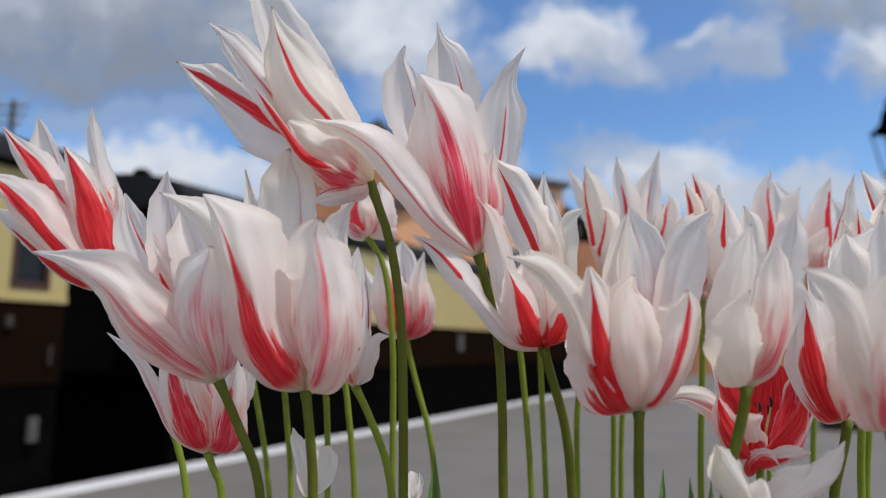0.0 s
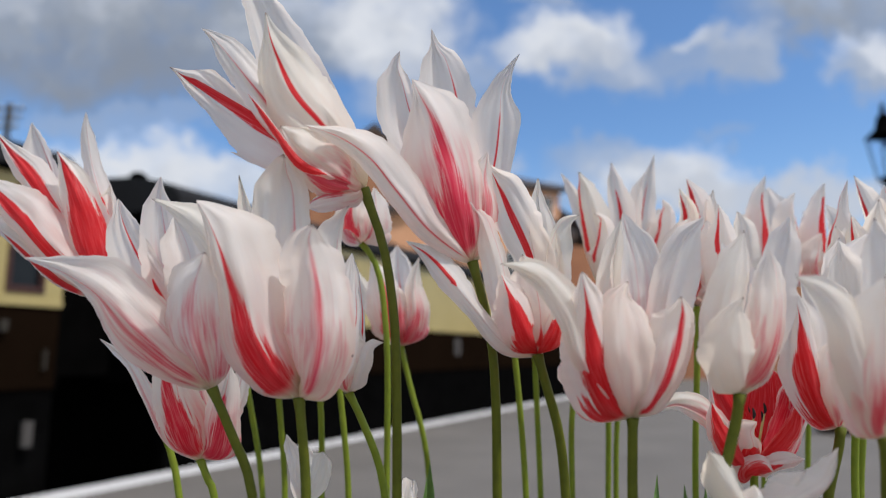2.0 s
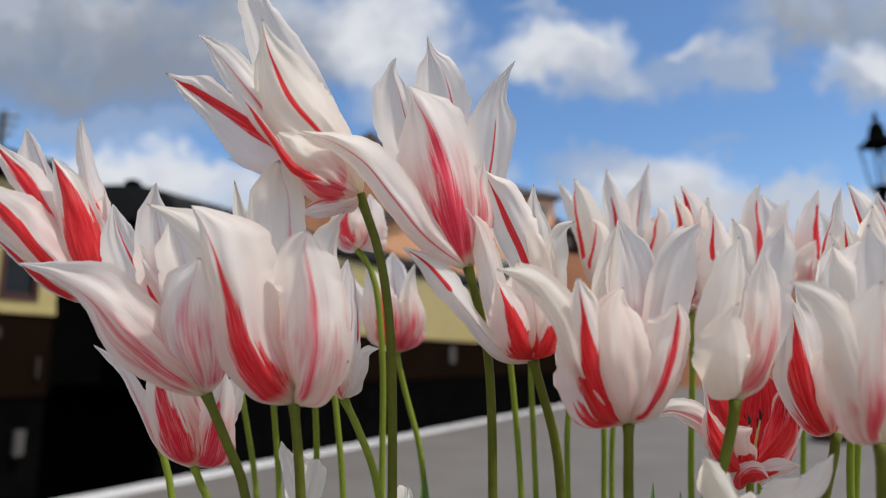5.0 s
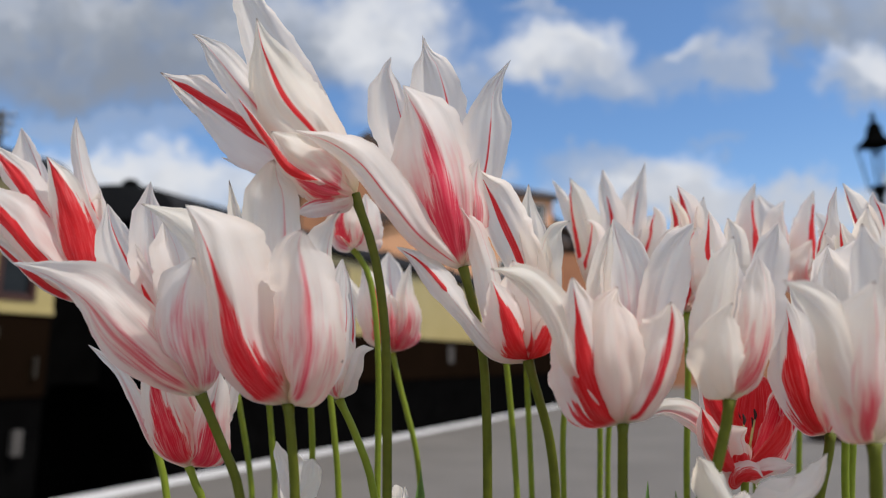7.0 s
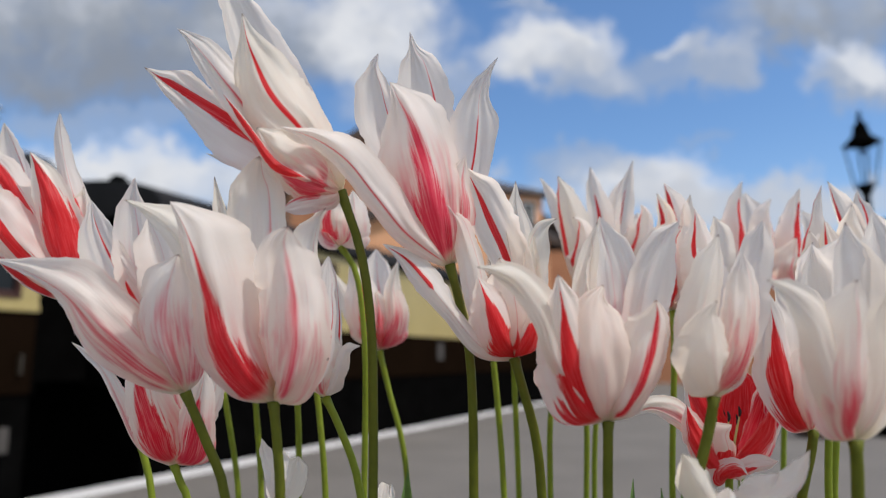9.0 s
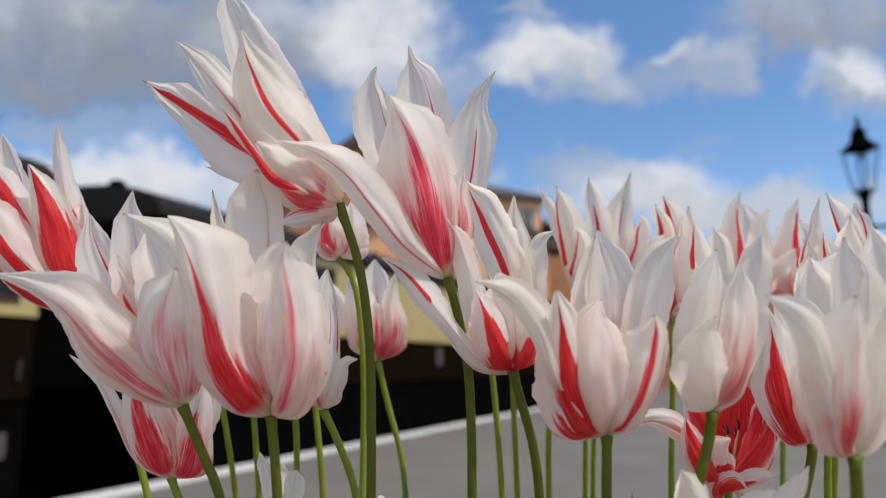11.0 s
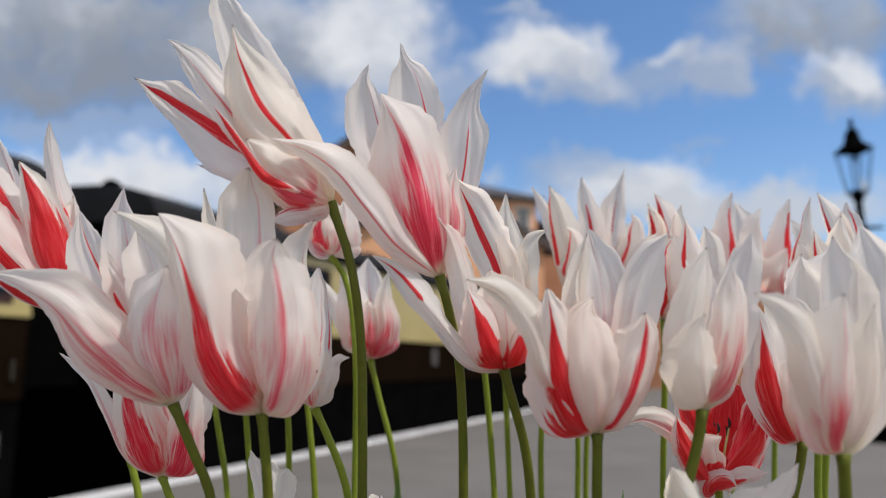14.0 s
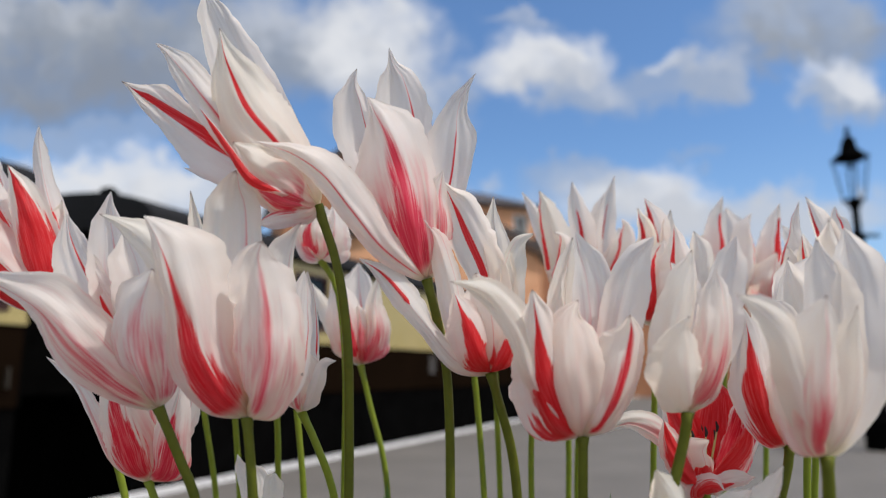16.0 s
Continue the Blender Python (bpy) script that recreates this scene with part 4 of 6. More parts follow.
# white tulip leaning over on its stem with scarlet-striped petals
tulip('white tulip leaning over on its stem with scarlet-striped petals', (-0.0371, 0.2775, 1.0192), [(8.3, 4, -24.5), (12.7, 9, -54.7), (13.7, 14.8, -89.7), (13.7, 20.6, -125.1)], [
    dict(rows=[(-15.7, -1.6, 7.1, 7.3, 4.4), (-29, -2, 17.8, 12.7, 4.9), (-44.9, -2.1, 29.1, 16.7, 4.9), (-61.5, -2.5, 38.2, 8.9, 7.9), (-73.1, -2.8, 44.9, 3.5, 10.9), (-79.3, -2.9, 49.4, 1.7, 4.5), (-83, -3, 51.9, 0, 0)], lap=(8, 3), flame=(0.31, 0.3, 0.97), soft_=0.03, shift=0.08, taper=0.45),
    dict(rows=[(-13.8, -6.2, 8.7, 6.7, 6.7), (-30.2, -8, 23.1, 7.2, 9.1), (-45.7, -8, 41.7, 7.3, 9.7), (-57.8, -8, 56.7, 5.1, 7.8), (-65.4, -8, 65.3, 2.2, 4.2), (-69.9, -8, 68.9, 0, 0)], lap=(5, 3), flame=(0.075, 0.5, 0.9), soft_=0.4, taper=1.35, curl=3),
    dict(rows=[(-3.5, -8.1, 7, 6, 6.5), (-13.6, -13, 20.9, 14.3, 11.8), (-26.4, -13.5, 35.6, 17.4, 15.4), (-33.5, -15, 49.5, 11, 12), (-37.1, -16, 59.4, 3.7, 6), (-39.4, -17, 69.8, 0, 0)], lap=(7, 9), flame=(0.086, 0.3, 0.98), soft_=0.15, taper=0.5),
    dict(rows=[(-14.4, 8.1, 25.5, 8.6, 10.1), (-34.3, 9.1, 57.3, 11.9, 12.4), (-44.9, 9.5, 79, 9.4, 8.9), (-52.4, 9.8, 95.7, 4.5, 4.5), (-56, 10, 105.8, 0, 0)], lap=(-7.2, -7.2), flame=(0, 0, 0.5), soft_=0.3, taper=1.35),
    dict(rows=[(-3.4, -10.9, 0.3, 6.9, 12.3), (-11.7, -16, 4, 11.1, 18.4), (-22, -14.9, 11.4, 8.3, 13.2), (-31.4, -13, 21.4, 0, 0)], lap=(10, 9), flame=(0.51, 0.22, 0.95), soft_=0.5, shift=-0.5, taper=1.35),
    dict(rows=[(-12.8, -16.9, 1.5, 1.4, 1.4), (-22.9, -18, 5.8, 2.2, 1.9), (-32.5, -17.2, 18.1, 1.7, 1.2), (-39.9, -16.5, 28.2, 1.2, 1), (-44.9, -16, 34.6, 0, 0)], lap=(2, 2), flame=(1.092, 0.3, 1.3), soft_=0.02, shift=-0.1, taper=0.5),
    dict(rows=[(-4.1, -8, -5, 3.5, 4), (-12.9, -8.5, -7, 3.7, 5.4), (-23.4, -6, -9.8, 0, 0)], lap=(6, 3), flame=(0.45, 0.4, 1.1), soft_=0.5, shift=0.5, taper=1.35),
    dict(rows=[(-7.1, 3.9, 4.2, 4.4, 3.5), (-26.9, 6, 9.2, 4, 3.5), (-43.1, 7, 13, 2.5, 2.5), (-58, 8, 17.3, 0, 0)], lap=(-2, 3), flame=(0, 0, 0.5), soft_=0.3, taper=1.35),
])
# tall white tulip with a broad crimson flame
tulip('tall white tulip with a broad crimson flame', (0.0084, 0.2872, 0.9898), [(4.6, 2.8, -17.1), (8.4, 5.9, -36), (10.1, 10.2, -62.1), (10.6, 16.2, -98.1)], [
    dict(rows=[(-2.3, -6.9, 3.8, 6.1, 7.1), (-5.6, -13.6, 17.3, 16.5, 11), (-10.3, -15, 40.8, 22.7, 14.6), (-17.4, -15, 59.1, 12.7, 16.8), (-22.6, -15, 69.7, 3.6, 11.8), (-25.5, -15, 76.3, 0, 0)], lap=(12, 12), flame=(0.75, 0, 0.97), soft_=0.46, taper=1.55, curl=3),
    dict(rows=[(-13.2, 11.2, 32.8, 11.5, 11.5), (-29, 10.4, 65.6, 11.7, 8), (-32.7, 9.7, 81.6, 9.6, 5.9), (-34.1, 9.3, 91, 4.3, 3.7), (-32.1, 9, 97.8, 0, 0)], lap=(-9, -9), flame=(0.105, 0.5, 0.93), soft_=0.15, shift=0.35, taper=1.35),
    dict(rows=[(-5.6, 13, 41.1, 11.9, 11.1), (-11.5, 12.6, 75.9, 12.3, 12.9), (-14.7, 12.3, 93.7, 7, 9.7), (-16.8, 12.1, 101.8, 2.2, 4.3), (-17.9, 12, 109.6, 0, 0)], lap=(-9, -9), flame=(0.09, 0.5, 0.88), soft_=0.1, shift=0.4, taper=1.35),
    dict(rows=[(4.2, 6.5, 18.9, 6.6, 6.6), (10.8, 8, 46.3, 9.9, 7.8), (12.9, 6.6, 64.3, 12, 9.4), (14, 5.5, 78, 5.8, 4.5), (17.7, 4.6, 87.6, 2.4, 2.4), (22.1, 4, 93.8, 0, 0)], lap=(-4, -6), flame=(0.069, 0.2, 0.72), soft_=0.1, taper=0.3, curl=-3),
    dict(rows=[(-7, -11, 3.2, 3.8, 5.2), (-17.9, -18.3, 11.2, 5.6, 7.9), (-30.2, -20, 26.4, 6.1, 10.3), (-41.3, -24.4, 39.2, 5.1, 10.7), (-53, -28.7, 45.9, 3.2, 5), (-66.2, -33, 47.9, 0, 0)], lap=(6, 8), flame=(0.057, 0.05, 0.93), soft_=0.3, shift=-0.15, taper=0.25, curl=-3),
    dict(rows=[(3, -4.6, 7, 4.9, 6.4), (5.4, -6, 21.3, 6.4, 5.9), (4.6, -4.8, 36.3, 5.5, 4.5), (6.7, -4, 46, 0, 0)], lap=(3, 6), flame=(0.6, 0.3, 1), soft_=0.85, shift=0.2, taper=1.35),
])
# ragged white tulip with scarlet flames at its foot
tulip('ragged white tulip with scarlet flames at its foot', (0.0348, 0.2836, 0.9507), [(3.5, 2, -12.4), (8.6, 5.1, -30.7), (11.6, 9.3, -56.3)], [
    dict(rows=[(-6.1, -10.8, 6.8, 11.1, 8.7), (-9.9, -12.1, 16.6, 9.2, 10.7), (-13.2, -12.6, 24.8, 4.4, 6.3), (-15.4, -13, 31.8, 0, 0)], lap=(9.6, 9.6), flame=(1.1, -0.2, 1.05), soft_=0, shift=0.05, taper=1.35),
    dict(rows=[(0.7, -6.3, 7.4, 10.3, 10.3), (-0.1, -8, 20.7, 11.3, 11.3), (-3.1, -8, 32.4, 8.4, 8.4), (-6.6, -8, 39.8, 0, 0)], lap=(9.6, 9.6), flame=(0.3, 0, 0.35), soft_=0.1, taper=1.35),
    dict(rows=[(2.9, -10.2, 3.7, 3.4, 6.3), (5.9, -12, 9.9, 3.9, 5.3), (7.4, -12, 17, 2.4, 2.9), (6.6, -12, 22.6, 0, 0)], lap=(9.6, 9.6), flame=(0.977, -0.2, 0.75), soft_=0, taper=0.3),
    dict(rows=[(-13.9, -6.4, 4.2, 4.2, 3.3), (-25.7, -8, 17.3, 3.8, 3.5), (-36.2, -8, 30.6, 5.2, 7.1), (-45.4, -8, 40.3, 3.1, 4.5), (-53.8, -8, 45.4, 0, 0)], lap=(5, 6), flame=(0.23, 0.62, 0.97), soft_=0.05, taper=0.4, curl=-2),
    dict(rows=[(2.8, 4.2, 18.1, 7.8, 7.8), (-0.8, 5, 39.3, 8, 8.9), (-8.1, 4.3, 56.4, 8.5, 10.5), (-13.8, 3.6, 69.7, 5.5, 9.1), (-17.6, 3.2, 77.9, 1.8, 4), (-20.1, 3, 82.6, 0, 0)], lap=(-4, -6), flame=(0.23, 0.28, 0.97), soft_=0.02, shift=-0.05, taper=0.5),
    dict(rows=[(-11.8, -4.8, 15.2, 5.7, 4.7), (-17.8, -5, 38.4, 5.3, 6.2), (-22.6, -5, 54.5, 3.6, 5.3), (-25.8, -5, 59.8, 1.2, 2.4), (-28.4, -5, 63, 0, 0)], lap=(4, 4), flame=(0.6, 0.25, 0.5), soft_=0.1, shift=0.5, taper=1.35, curl=-3),
    dict(rows=[(6.2, 9, 33, 6.5, 6.5), (3.9, 9, 52.3, 5.8, 6.1), (2.7, 9, 66.4, 3.3, 2.8), (3.2, 9, 77.1, 0, 0)], lap=(-7.2, -7.2), flame=(0, 0, 0.5), soft_=0.3, taper=1.35),
    dict(rows=[(8.6, 6, 23, 5.4, 5.4), (9.9, 6, 43.6, 5.2, 5.7), (14.3, 6, 55.5, 3, 2.8), (20.3, 6, 59.5, 0, 0)], lap=(-7.2, -7.2), flame=(0.15, 0.3, 0.6), soft_=0.1, shift=-0.6, taper=1.35),
])
# full white tulip with crimson flames on rounded petals
tulip('full white tulip with crimson flames on rounded petals', (0.0664, 0.2591, 0.9275), [(0, 1.8, -10.7), (0, 4.5, -27.6)], [
    dict(rows=[(-8.1, -9, 6.1, 12.2, 6.6), (-14, -13, 18.1, 13, 10.4), (-17.3, -13.5, 32, 8.3, 11.3), (-18.9, -14.3, 43.3, 4.4, 8.3), (-20.4, -15, 52.6, 0, 0)], lap=(12, 12), flame=(0.99, 0, 0.98), soft_=0.05, shift=-0.02, taper=1.35, curl=-2),
    dict(rows=[(-2.6, -9.3, 5.7, 10.9, 10.9), (-4.4, -16, 22.4, 13.3, 12.9), (-5, -14.2, 36.4, 11.3, 10.9), (-5.2, -13, 43.6, 6.2, 5.7), (-2.2, -12, 49.8, 0, 0)], lap=(9, 9), flame=(0, 0, 0.5), soft_=0.3, taper=1.35, curl=2),
    dict(rows=[(4.4, -8.6, 4.5, 7, 6.6), (10.4, -12, 16.1, 10.4, 9.6), (14.2, -12.4, 29.2, 10.5, 11.4), (15.8, -12.8, 38.1, 8.3, 8.8), (14.8, -13, 43.6, 0, 0)], lap=(4, 14), flame=(0.196, 0.05, 0.97), soft_=0.25, taper=0.4, curl=-3),
    dict(rows=[(6.3, 10, 35.6, 11.9, 11.9), (5.7, 9.1, 57.8, 12.9, 10.6), (3.8, 8.5, 69.5, 7, 7.9), (1.9, 8, 79.1, 0, 0)], lap=(-9, -9), flame=(0.6, 0, 0.6), soft_=0.8, taper=1.35),
    dict(rows=[(-5.6, 4, 31, 5.8, 5.8), (-7.5, 4, 46.1, 5.4, 4.5), (-4.2, 4, 62.7, 3.9, 3), (-0.8, 4, 75.5, 0, 0)], lap=(-9, -9), flame=(0.862, 0.32, 0.62), soft_=0.02, shift=0.3, taper=0.2),
    dict(rows=[(13.9, 7, 35.4, 7.7, 8.1), (18, 5.8, 54, 8.6, 9.6), (24.1, 4.8, 67.5, 5.5, 5.9), (31.6, 4, 76, 0, 0)], lap=(-9, -9), flame=(0, 0, 0.5), soft_=0.3, taper=1.35),
    dict(rows=[(-9.2, -7.6, 6, 3.1, 4), (-21.1, -12, 22.4, 3.1, 7.4), (-25.6, -13.1, 36.5, 3.7, 9.6), (-36, -16.2, 50, 3.3, 7.4), (-44, -17.8, 53.4, 1.7, 3.5), (-50.3, -19, 54.5, 0, 0)], lap=(7, 6), flame=(0, 0, 0.5), soft_=0.3, taper=1.35, curl=-3),
], leaf_tips=[(0.087, 0.302, 0.900)])
# small white tulip half hidden behind a larger one
tulip('small white tulip half hidden behind a larger one', (-0.0458, 0.3070, 0.9338), [(6.7, 2.3, -14.2), (15.4, 6.9, -41.7)], [
    dict(rows=[(-1, -7, 4.2, 7.9, 6.3), (-1.3, -10, 13.3, 9.4, 11), (-0.2, -8.9, 22.5, 8.4, 10.6), (2, -8, 28.8, 0, 0)], lap=(8, 8), flame=(0.138, 0.1, 0.8), soft_=0.6, taper=0.4, curl=-3),
    dict(rows=[(4.1, -9, 4.3, 3.1, 3.1), (7.7, -12, 12.6, 3.1, 3.1), (10.5, -12.6, 20.5, 2.3, 2.1), (16.8, -13, 21.7, 0, 0)], lap=(4, 6), flame=(0, 0, 0.5), soft_=0.3, taper=1.35, curl=-3),
    dict(rows=[(-0.7, 8, 21.3, 7.4, 6.9), (0.4, 8, 40.6, 6.4, 4.8), (-0.9, 8, 63.6, 0, 0)], lap=(-6, -6), flame=(0.075, 0.4, 0.9), soft_=0, shift=0.8, taper=1.35),
    dict(rows=[(-8.2, 8, 21.3, 5.3, 6.9), (-10.1, 8, 41.9, 4.3, 5.9), (-13.2, 8, 60.4, 0, 0)], lap=(-6, -6), flame=(0, 0, 0.5), soft_=0.3, taper=1.35),
])
# pink-flushed white tulip standing behind
tulip('pink-flushed white tulip standing behind', (-0.0313, 0.4248, 0.9555), [(6.3, 4.3, -26.1), (14.3, 9.4, -57), (17.7, 14.6, -88.6)], [
    dict(rows=[(-4, -11.8, 7.9, 12.5, 7.3), (-7.9, -16, 22.5, 13.1, 9.9), (-10.8, -16, 38.1, 9.9, 8.1), (-14.4, -16, 46.7, 4.4, 3.7), (-18, -16, 53.9, 0, 0)], lap=(12.8, 12.8), flame=(0.6, 0.15, 0.9), soft_=0.3, shift=0.1, taper=1.35),
    dict(rows=[(5.4, -10.2, 7.3, 6.6, 9.6), (8.9, -14, 20.6, 8.1, 8.8), (8.1, -14.8, 36.5, 5.2, 5.2), (9.5, -15.4, 45, 2.9, 2.9), (12.2, -16, 53.2, 0, 0)], lap=(12.8, 12.8), flame=(0.9, 0, 0.6), soft_=0.6, shift=0.2, taper=1.35, curl=-4),
    dict(rows=[(-0.9, 12, 30.2, 11.9, 11.9), (-2.8, 10.8, 48.3, 10.1, 9.4), (-3.7, 9.6, 64.3, 0, 0)], lap=(-9.6, -9.6), flame=(0.15, 0.2, 0.8), soft_=0.3, taper=1.35),
    dict(rows=[(-11.1, -1.9, 11, 5, 5), (-20.2, -2, 29.1, 5.8, 5.8), (-26.4, -2, 40.3, 3.6, 3.6), (-31.5, -2, 50.2, 0, 0)], lap=(4, 3), flame=(0, 0, 0.5), soft_=0.3, taper=1.35),
    dict(rows=[(1.4, -10.5, 7.9, 9.6, 8.8), (0.9, -11.6, 20.8, 11.1, 9.6), (-1.1, -10, 35.3, 0, 0)], lap=(12.8, 12.8), flame=(0.6, 0, 0.9), soft_=0.65, taper=1.35),
], leaf_tips=[(-0.012, 0.384, 0.893)])
# white tulip bud with a red blush
tulip('white tulip bud with a red blush', (-0.0500, 0.3749, 1.0118), [(7.9, 2, -12.1), (13.5, 8.1, -49.4), (13.5, 22.6, -137)], [
    dict(rows=[(0.4, -10.7, 3.2, 9.9, 7.9), (-0.5, -14, 11, 11.8, 10.5), (-0.1, -14, 19.1, 9.2, 9.9), (1.6, -14, 26, 0, 0)], lap=(11.2, 11.2), flame=(0.6, 0.25, 0.95), soft_=0.35, shift=-0.45, taper=1.35),
    dict(rows=[(5.7, -9.3, 3.5, 6, 8), (8.2, -11, 12.5, 8, 8.6), (8.6, -10.4, 22.1, 6, 6), (7.8, -10, 28.6, 0, 0)], lap=(11.2, 11.2), flame=(0.15, 0.2, 0.7), soft_=0.7, taper=1.35),
    dict(rows=[(-7.4, 0, 5.1, 5.2, 5.2), (-11.4, 0, 13.8, 5.2, 5.9), (-12.2, 0, 22.9, 0, 0)], lap=(5, 2), flame=(0.75, 0.1, 0.9), soft_=0.7, taper=1.35),
    dict(rows=[(-0.8, 10.4, 18.5, 11.4, 11.4), (-0.2, 8.4, 33.1, 0, 0)], lap=(-8.4, -8.4), flame=(0, 0, 0.5), soft_=0.3, taper=1.35),
])
# low pink tulip feathered with crimson
tulip('low pink tulip feathered with crimson', (-0.1153, 0.3219, 0.9031), [(3.3, 1.5, -9.1), (5.9, 2.4, -14.7)], [
    dict(rows=[(-1.9, -8.7, 5.8, 11.9, 8.1), (-5.4, -13, 16.5, 13.9, 10.2), (-10.4, -12.7, 29.1, 12.4, 9.7), (-15.4, -12, 46.9, 0, 0)], lap=(9.6, 9.6), flame=(0.75, 0, 1.15), soft_=0.3, taper=0.94),
    dict(rows=[(6.2, -6, 5, 4.9, 8.7), (9.7, -9, 14.6, 9.8, 7.6), (11, -8.8, 26.4, 7.7, 6), (13.9, -8, 43.1, 0, 0)], lap=(5, 12), flame=(0.9, 0, 0.75), soft_=0.4, shift=0.2, taper=0.81),
    dict(rows=[(-15.9, 1.8, 8.5, 3.7, 4.3), (-27.3, 2, 27.2, 4.3, 5.9), (-37.7, 2, 43.7, 3.5, 3.5), (-50, 2, 54.7, 0, 0)], lap=(5, -3), flame=(0.45, 0, 0.8), soft_=0.8, taper=1.35, curl=-3),
    dict(rows=[(-2.7, 9, 20.5, 9.9, 9.9), (-6, 8.1, 36.3, 8.3, 8.3), (-6.5, 7.2, 50.1, 0, 0)], lap=(-7.2, -7.2), flame=(0.45, 0, 0.8), soft_=0.7, taper=1.35),
    dict(rows=[(12.3, 6, 23.4, 3.8, 4.4), (15.2, 6, 33.7, 3.8, 3.8), (16.6, 6, 42.9, 0, 0)], lap=(-3, 4), flame=(0.6, 0, 0.8), soft_=0.5, taper=1.35),
])
# pink and white tulip with broad scarlet stripes and ragged tips
tulip('pink and white tulip with broad scarlet stripes and ragged tips', (-0.1823, 0.3445, 0.9816), [(17.1, 5.2, -31.6), (31.4, 9.9, -59.8), (42.9, 16.5, -99.8)], [
    dict(rows=[(4.8, -10.3, 13, 16.6, 8.4), (-0.4, -13, 31.3, 15.7, 10.9), (-9.8, -12.5, 54.4, 12.8, 8.3), (-15.2, -12.2, 65.3, 6.8, 4.3), (-19, -12, 71.3, 0, 0)], lap=(10.4, 10.4), flame=(0.93, 0, 1.12), soft_=0.03, shift=0.12, taper=0.81, curl=2),
    dict(rows=[(5.4, -1.8, 22.3, 6.5, 5.3), (0.3, -2, 42.8, 6.6, 7.2), (-6.5, -2, 66.8, 6.3, 4.5), (-9.8, -2, 84.5, 4.3, 3.7), (-9.1, -2, 94.4, 0, 0)], lap=(5, 5), flame=(0.75, 0.12, 0.55), soft_=0.15, shift=0.3, taper=0.94),
    dict(rows=[(-23.1, 9.7, 33.2, 8.6, 7.4), (-34.4, 8.9, 65.2, 8.7, 7.5), (-41.1, 8.3, 81.6, 5, 6.6), (-45, 7.8, 92.9, 0, 0)], lap=(-7.8, -7.8), flame=(0.075, 0.5, 0.95), soft_=0.1, shift=0.3, taper=1.35),
    dict(rows=[(-10.7, -5.9, 24.5, 7.6, 7.6), (-25.1, -6, 47.2, 8.9, 8), (-35.8, -6, 62, 8.9, 8), (-44.9, -6, 72.2, 4.8, 4.8), (-52.4, -6, 82.2, 0, 0)], lap=(5, 5), flame=(0.414, 0.28, 1.1), soft_=0.02, taper=0.3),
    dict(rows=[(-2.8, -9.4, 5.6, 7.2, 9), (-17.2, -15, 20.8, 9.6, 13.7), (-32.7, -15, 37.1, 9.6, 15), (-45.8, -15, 50, 4.8, 6.7), (-55.4, -15, 55.8, 0, 0)], lap=(7, 7), flame=(0.322, 0.05, 1.1), soft_=0.02, shift=-0.05, taper=0.25),
    dict(rows=[(-3.1, -5.4, 0.4, 3, 4.9), (-17, -10, 11.9, 7.8, 7.2), (-35.8, -9.2, 26.3, 6.1, 7.9), (-54.5, -8, 40, 0, 0)], lap=(5, 5), flame=(0.402, 0, 0.8), soft_=0.05, shift=-0.5, taper=0.5),
    dict(rows=[(3.9, 4, 29.1, 4.2, 3.6), (3.6, 4, 44.1, 4.3, 3.6), (3.8, 4, 56.2, 0, 0)], lap=(-7.8, -7.8), flame=(1.05, 0, 0.8), soft_=0.05, taper=1.35),
])
